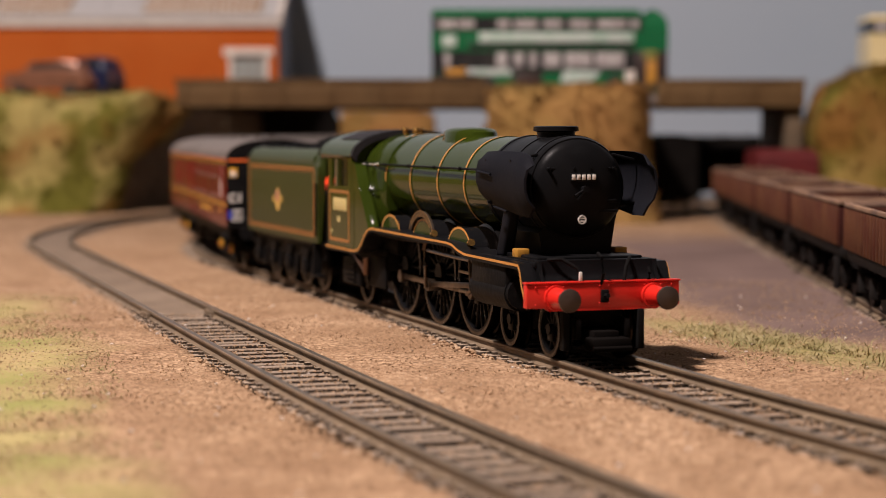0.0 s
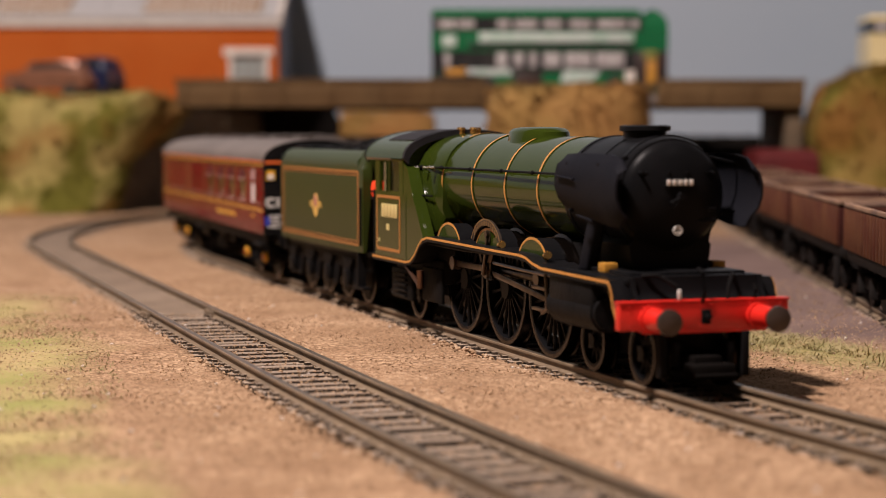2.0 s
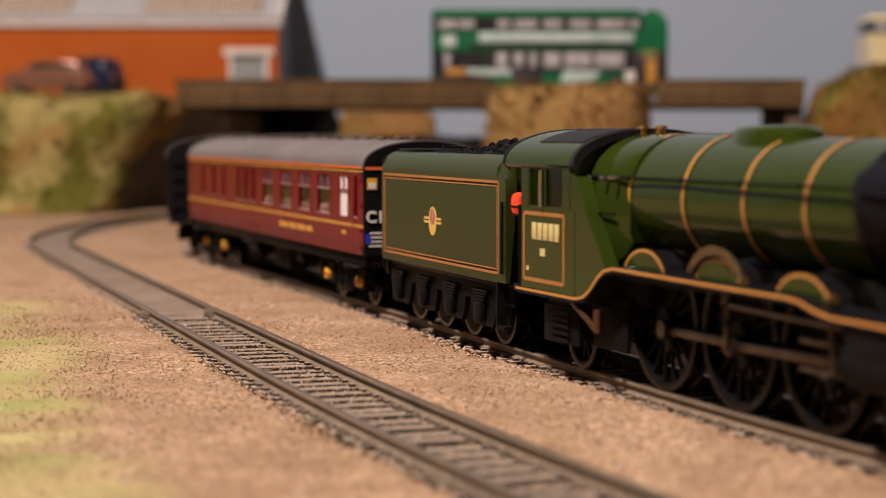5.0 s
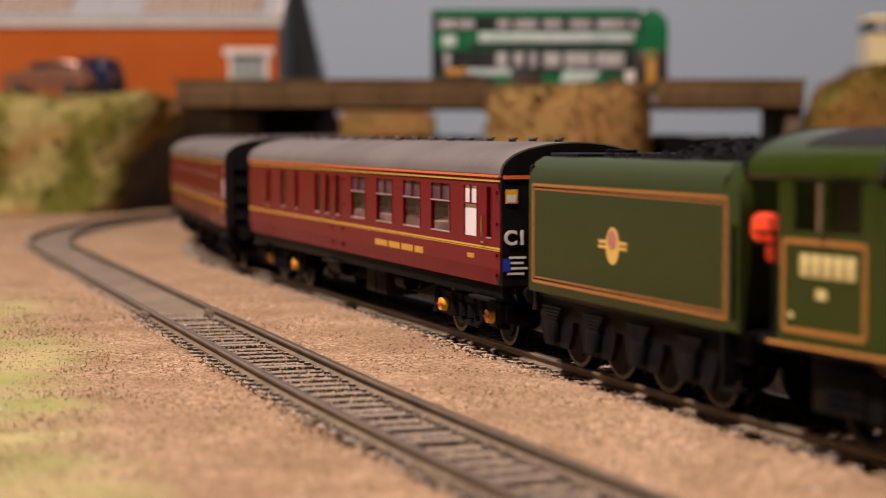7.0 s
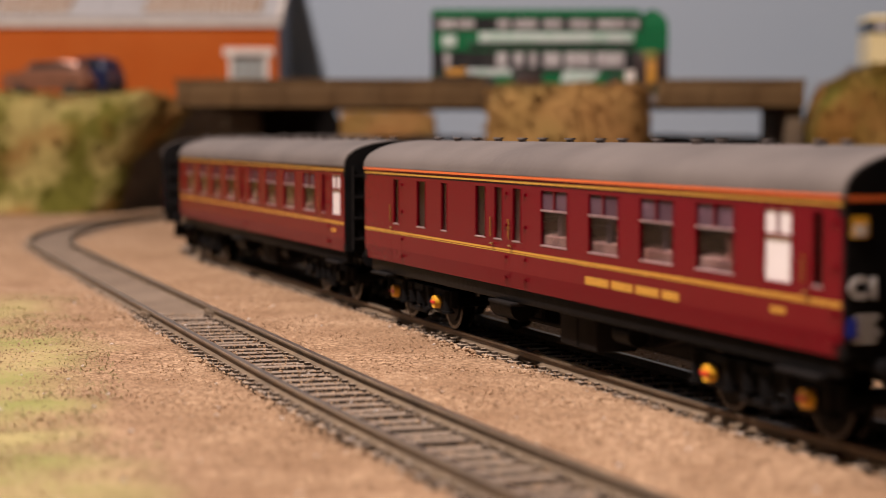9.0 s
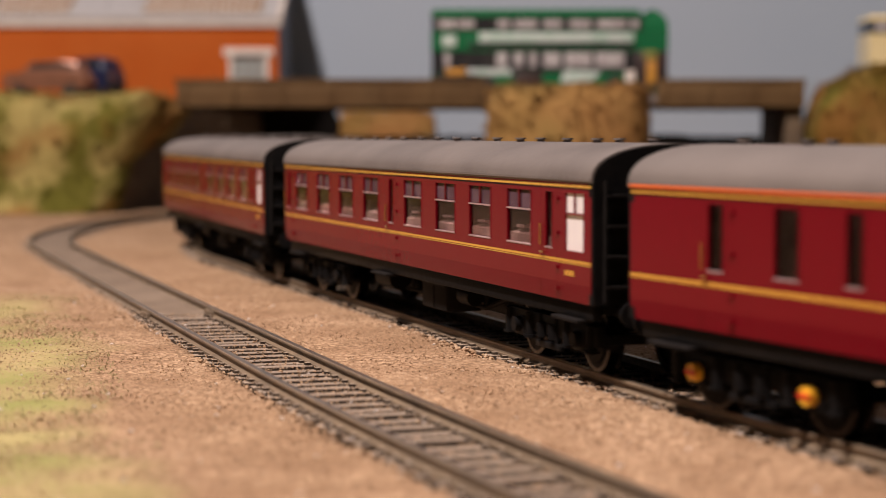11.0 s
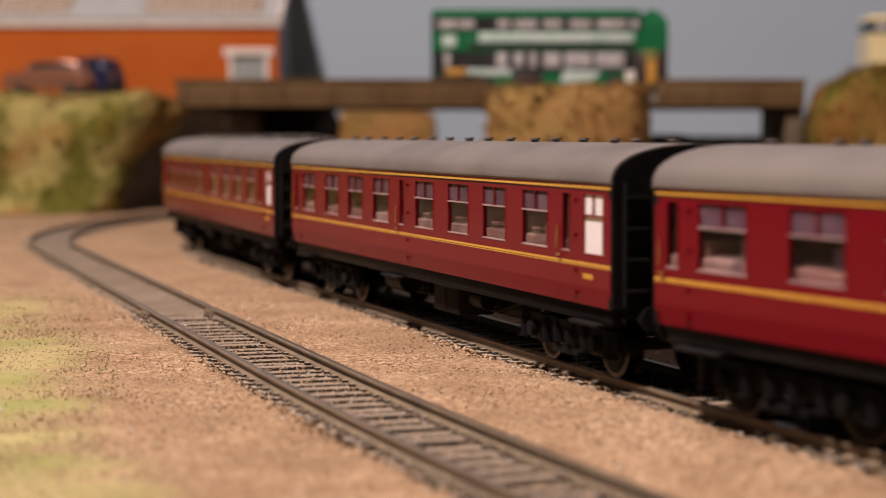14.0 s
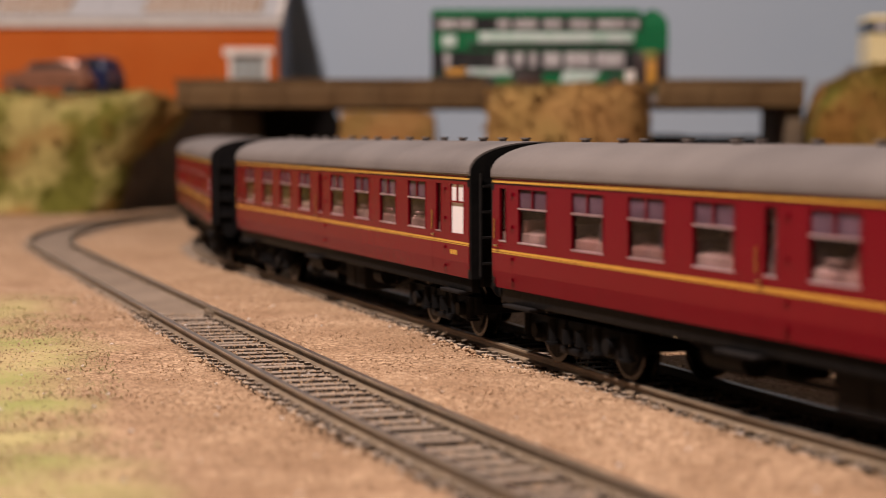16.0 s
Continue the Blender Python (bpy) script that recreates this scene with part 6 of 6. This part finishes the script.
    for x in (196.5, 221.0):
        wheelset(x - MID, 6.3, e, 10, "black spoked bogie wheels")
    wheelset(79 - MID, 7.2, e, 10)
    rods = []
    for s in (-1, 1):
        bm = fresh()
        box(bm, -28.8, 28.4, *sorted((s * 11.0, s * 11.9)), -0.75, 0.75, 0.2)
        for x in (-28.6, 0, 28.2):
            rod(bm, (x, s * 10.6, 0), (x, s * 12.6, 0), 1.7, 16)
        cr = part("coupling_rod", bm, "steel", e, "bright steel coupling rod")
        bm = fresh()
        box(bm, 0, 40, *sorted((s * 12.8, s * 13.7)), -0.7, 0.7, 0.2)
        rod(bm, (0, s * 12.4, 0), (0, s * 14.2, 0), 1.8, 16), rod(bm, (40, s * 12.4, 0), (40, s * 14.0, 0), 1.3, 14)
        co = part("connecting_rod", bm, "steel", e, "bright steel connecting rod")
        bm = fresh()
        box(bm, -2.5, 2.5, *sorted((s * 12.5, s * 14.1)), -2.1, 2.1, 0.3), rod(bm, (0, s * 13.4, 0), (16, s * 13.4, 0), 0.7, 10)
        ch = part("crosshead", bm, "steel", e)
        bm = fresh()
        box(bm, -0.5, 0.5, *sorted((s * 14.3, s * 14.9)), -1.0, 9.5, 0.15), rod(bm, (0, s * 14.4, 9.2), (0, s * 15.2, 9.2), 0.9, 10)
        ex = part("expansion_link", bm, "steel", e)
        rods.append((s, cr, co, ch, ex))
    return e, rods


M["orange_line"] = material("orange_lining_thin", (0.58, 0.26, 0.055), 0.38, 0, (0.48, 0.20, 0.04), 400, 0.5)
M["nameplate"] = material("dark_nameplate", (0.04, 0.028, 0.02), 0.4, 0.4, (0.07, 0.05, 0.036), 300, 0.6)
M["brass_dull"] = material("dull_brass", (0.40, 0.26, 0.12), 0.4, 0.8, (0.3, 0.18, 0.08), 300, 0.6)
M["cab_roof"] = material("dusty_cab_roof", (0.020, 0.0185, 0.021), 0.6, 0, (0.028, 0.026, 0.027), 120, 0.7, 0.15, 700, spec=0.08)
M["cab_figures"] = material("cream_figures", (0.66, 0.53, 0.22), 0.5, 0, (0.58, 0.45, 0.17), 600, 0.4)
M["copper_pipe"] = material("copper_pipe", (0.22, 0.11, 0.065), 0.35, 0.9, (0.12, 0.06, 0.04), 300, 0.6)
M["fire"] = material("firelight_glow", (0.9, 0.055, 0.006), 0.6, 0, (0.10, 0.006, 0.001), 170, 0.9)
FIRE = M["fire"].node_tree.nodes["Principled BSDF"]
M["fire"].node_tree.links.new(FIRE.inputs["Base Color"].links[0].from_socket, FIRE.inputs["Emission Color"])
FIRE.inputs["Emission Strength"].default_value = 0.5
LOCO, RODS = build_loco()

# ---- all movement: the distance run by the train, every half second ----
RUN = [-0.134, -0.1231, -0.1115, -0.0989, -0.0851, -0.0697, -0.053, -0.035, -0.0157, 0.0052, 0.0281, 0.0529, 0.0795, 0.1076, 0.1374, 0.1692, 0.2038, 0.2414, 0.2816, 0.3244, 0.3692, 0.4153, 0.4619, 0.5086, 0.5551, 0.6017, 0.6491, 0.6971, 0.7449, 0.7923, 0.8394, 0.8865, 0.9336]


def run(t):
    return float(np.interp(t, np.arange(len(RUN)) * 0.5, RUN))


def seat_on(s, half, off=0.0):
    """The pose of a vehicle whose two pivots stand on the main line."""
    (a, _), (b, _) = MAIN.at(s - half), MAIN.at(s + half)
    c, d = (a + b) / 2, b - a
    return pose(c.x, c.y, 0, 0, 0, math.degrees(math.atan2(d.y, d.x)))


def motions():
    times = [k * 0.5 for k in range(33)]
    for thing, s0, half in [(LOCO, MID * 0.001, 0.05), (TENDER, 0.001, 0.032)] + [(c, s, 0.092) for c, s in COACHES]:
        walk(thing, [(t, seat_on(run(t) + s0, half)) for t in times])
    fine = [k / 15 for k in range(241)]
    for thing in [LOCO, TENDER] + [c for c, _ in COACHES]:
        for w in thing.children:
            if w.name.startswith("wheelset"):
                x, r = w.location.x, w.location.z
                walk(w, [(t, pose(x, 0, r, 0, math.degrees((run(t) - RUN[0]) / r), 0)) for t in fine])
    crank = 4.3
    for s, coupling, connecting, crosshead, link in RODS:
        lead = 0.6 if s < 0 else 0.6 + math.pi / 2
        rows = {k: [] for k in "abcd"}
        for t in fine:
            q = (run(t) - RUN[0]) / 0.0133 + lead
            cx, cz = (144.8 - MID) + crank * math.cos(q), 13.3 - crank * math.sin(q)
            rows["a"].append((t, pose(cx * 0.001, 0, cz * 0.001)))
            tilt = math.asin((13.4 - cz) / 40.0)
            end = cx + 40 * math.cos(tilt)
            rows["b"].append((t, pose(cx * 0.001, 0, cz * 0.001, 0, -math.degrees(tilt), 0)))
            rows["c"].append((t, pose(end * 0.001, 0, 0.0134)))
            rows["d"].append((t, pose(cx * 0.001, 0, cz * 0.001, 0, -12 * math.sin(q) + 8, 0)))
        for ob, k in ((coupling, "a"), (connecting, "b"), (crosshead, "c"), (link, "d")):
            walk(ob, rows[k])


motions()
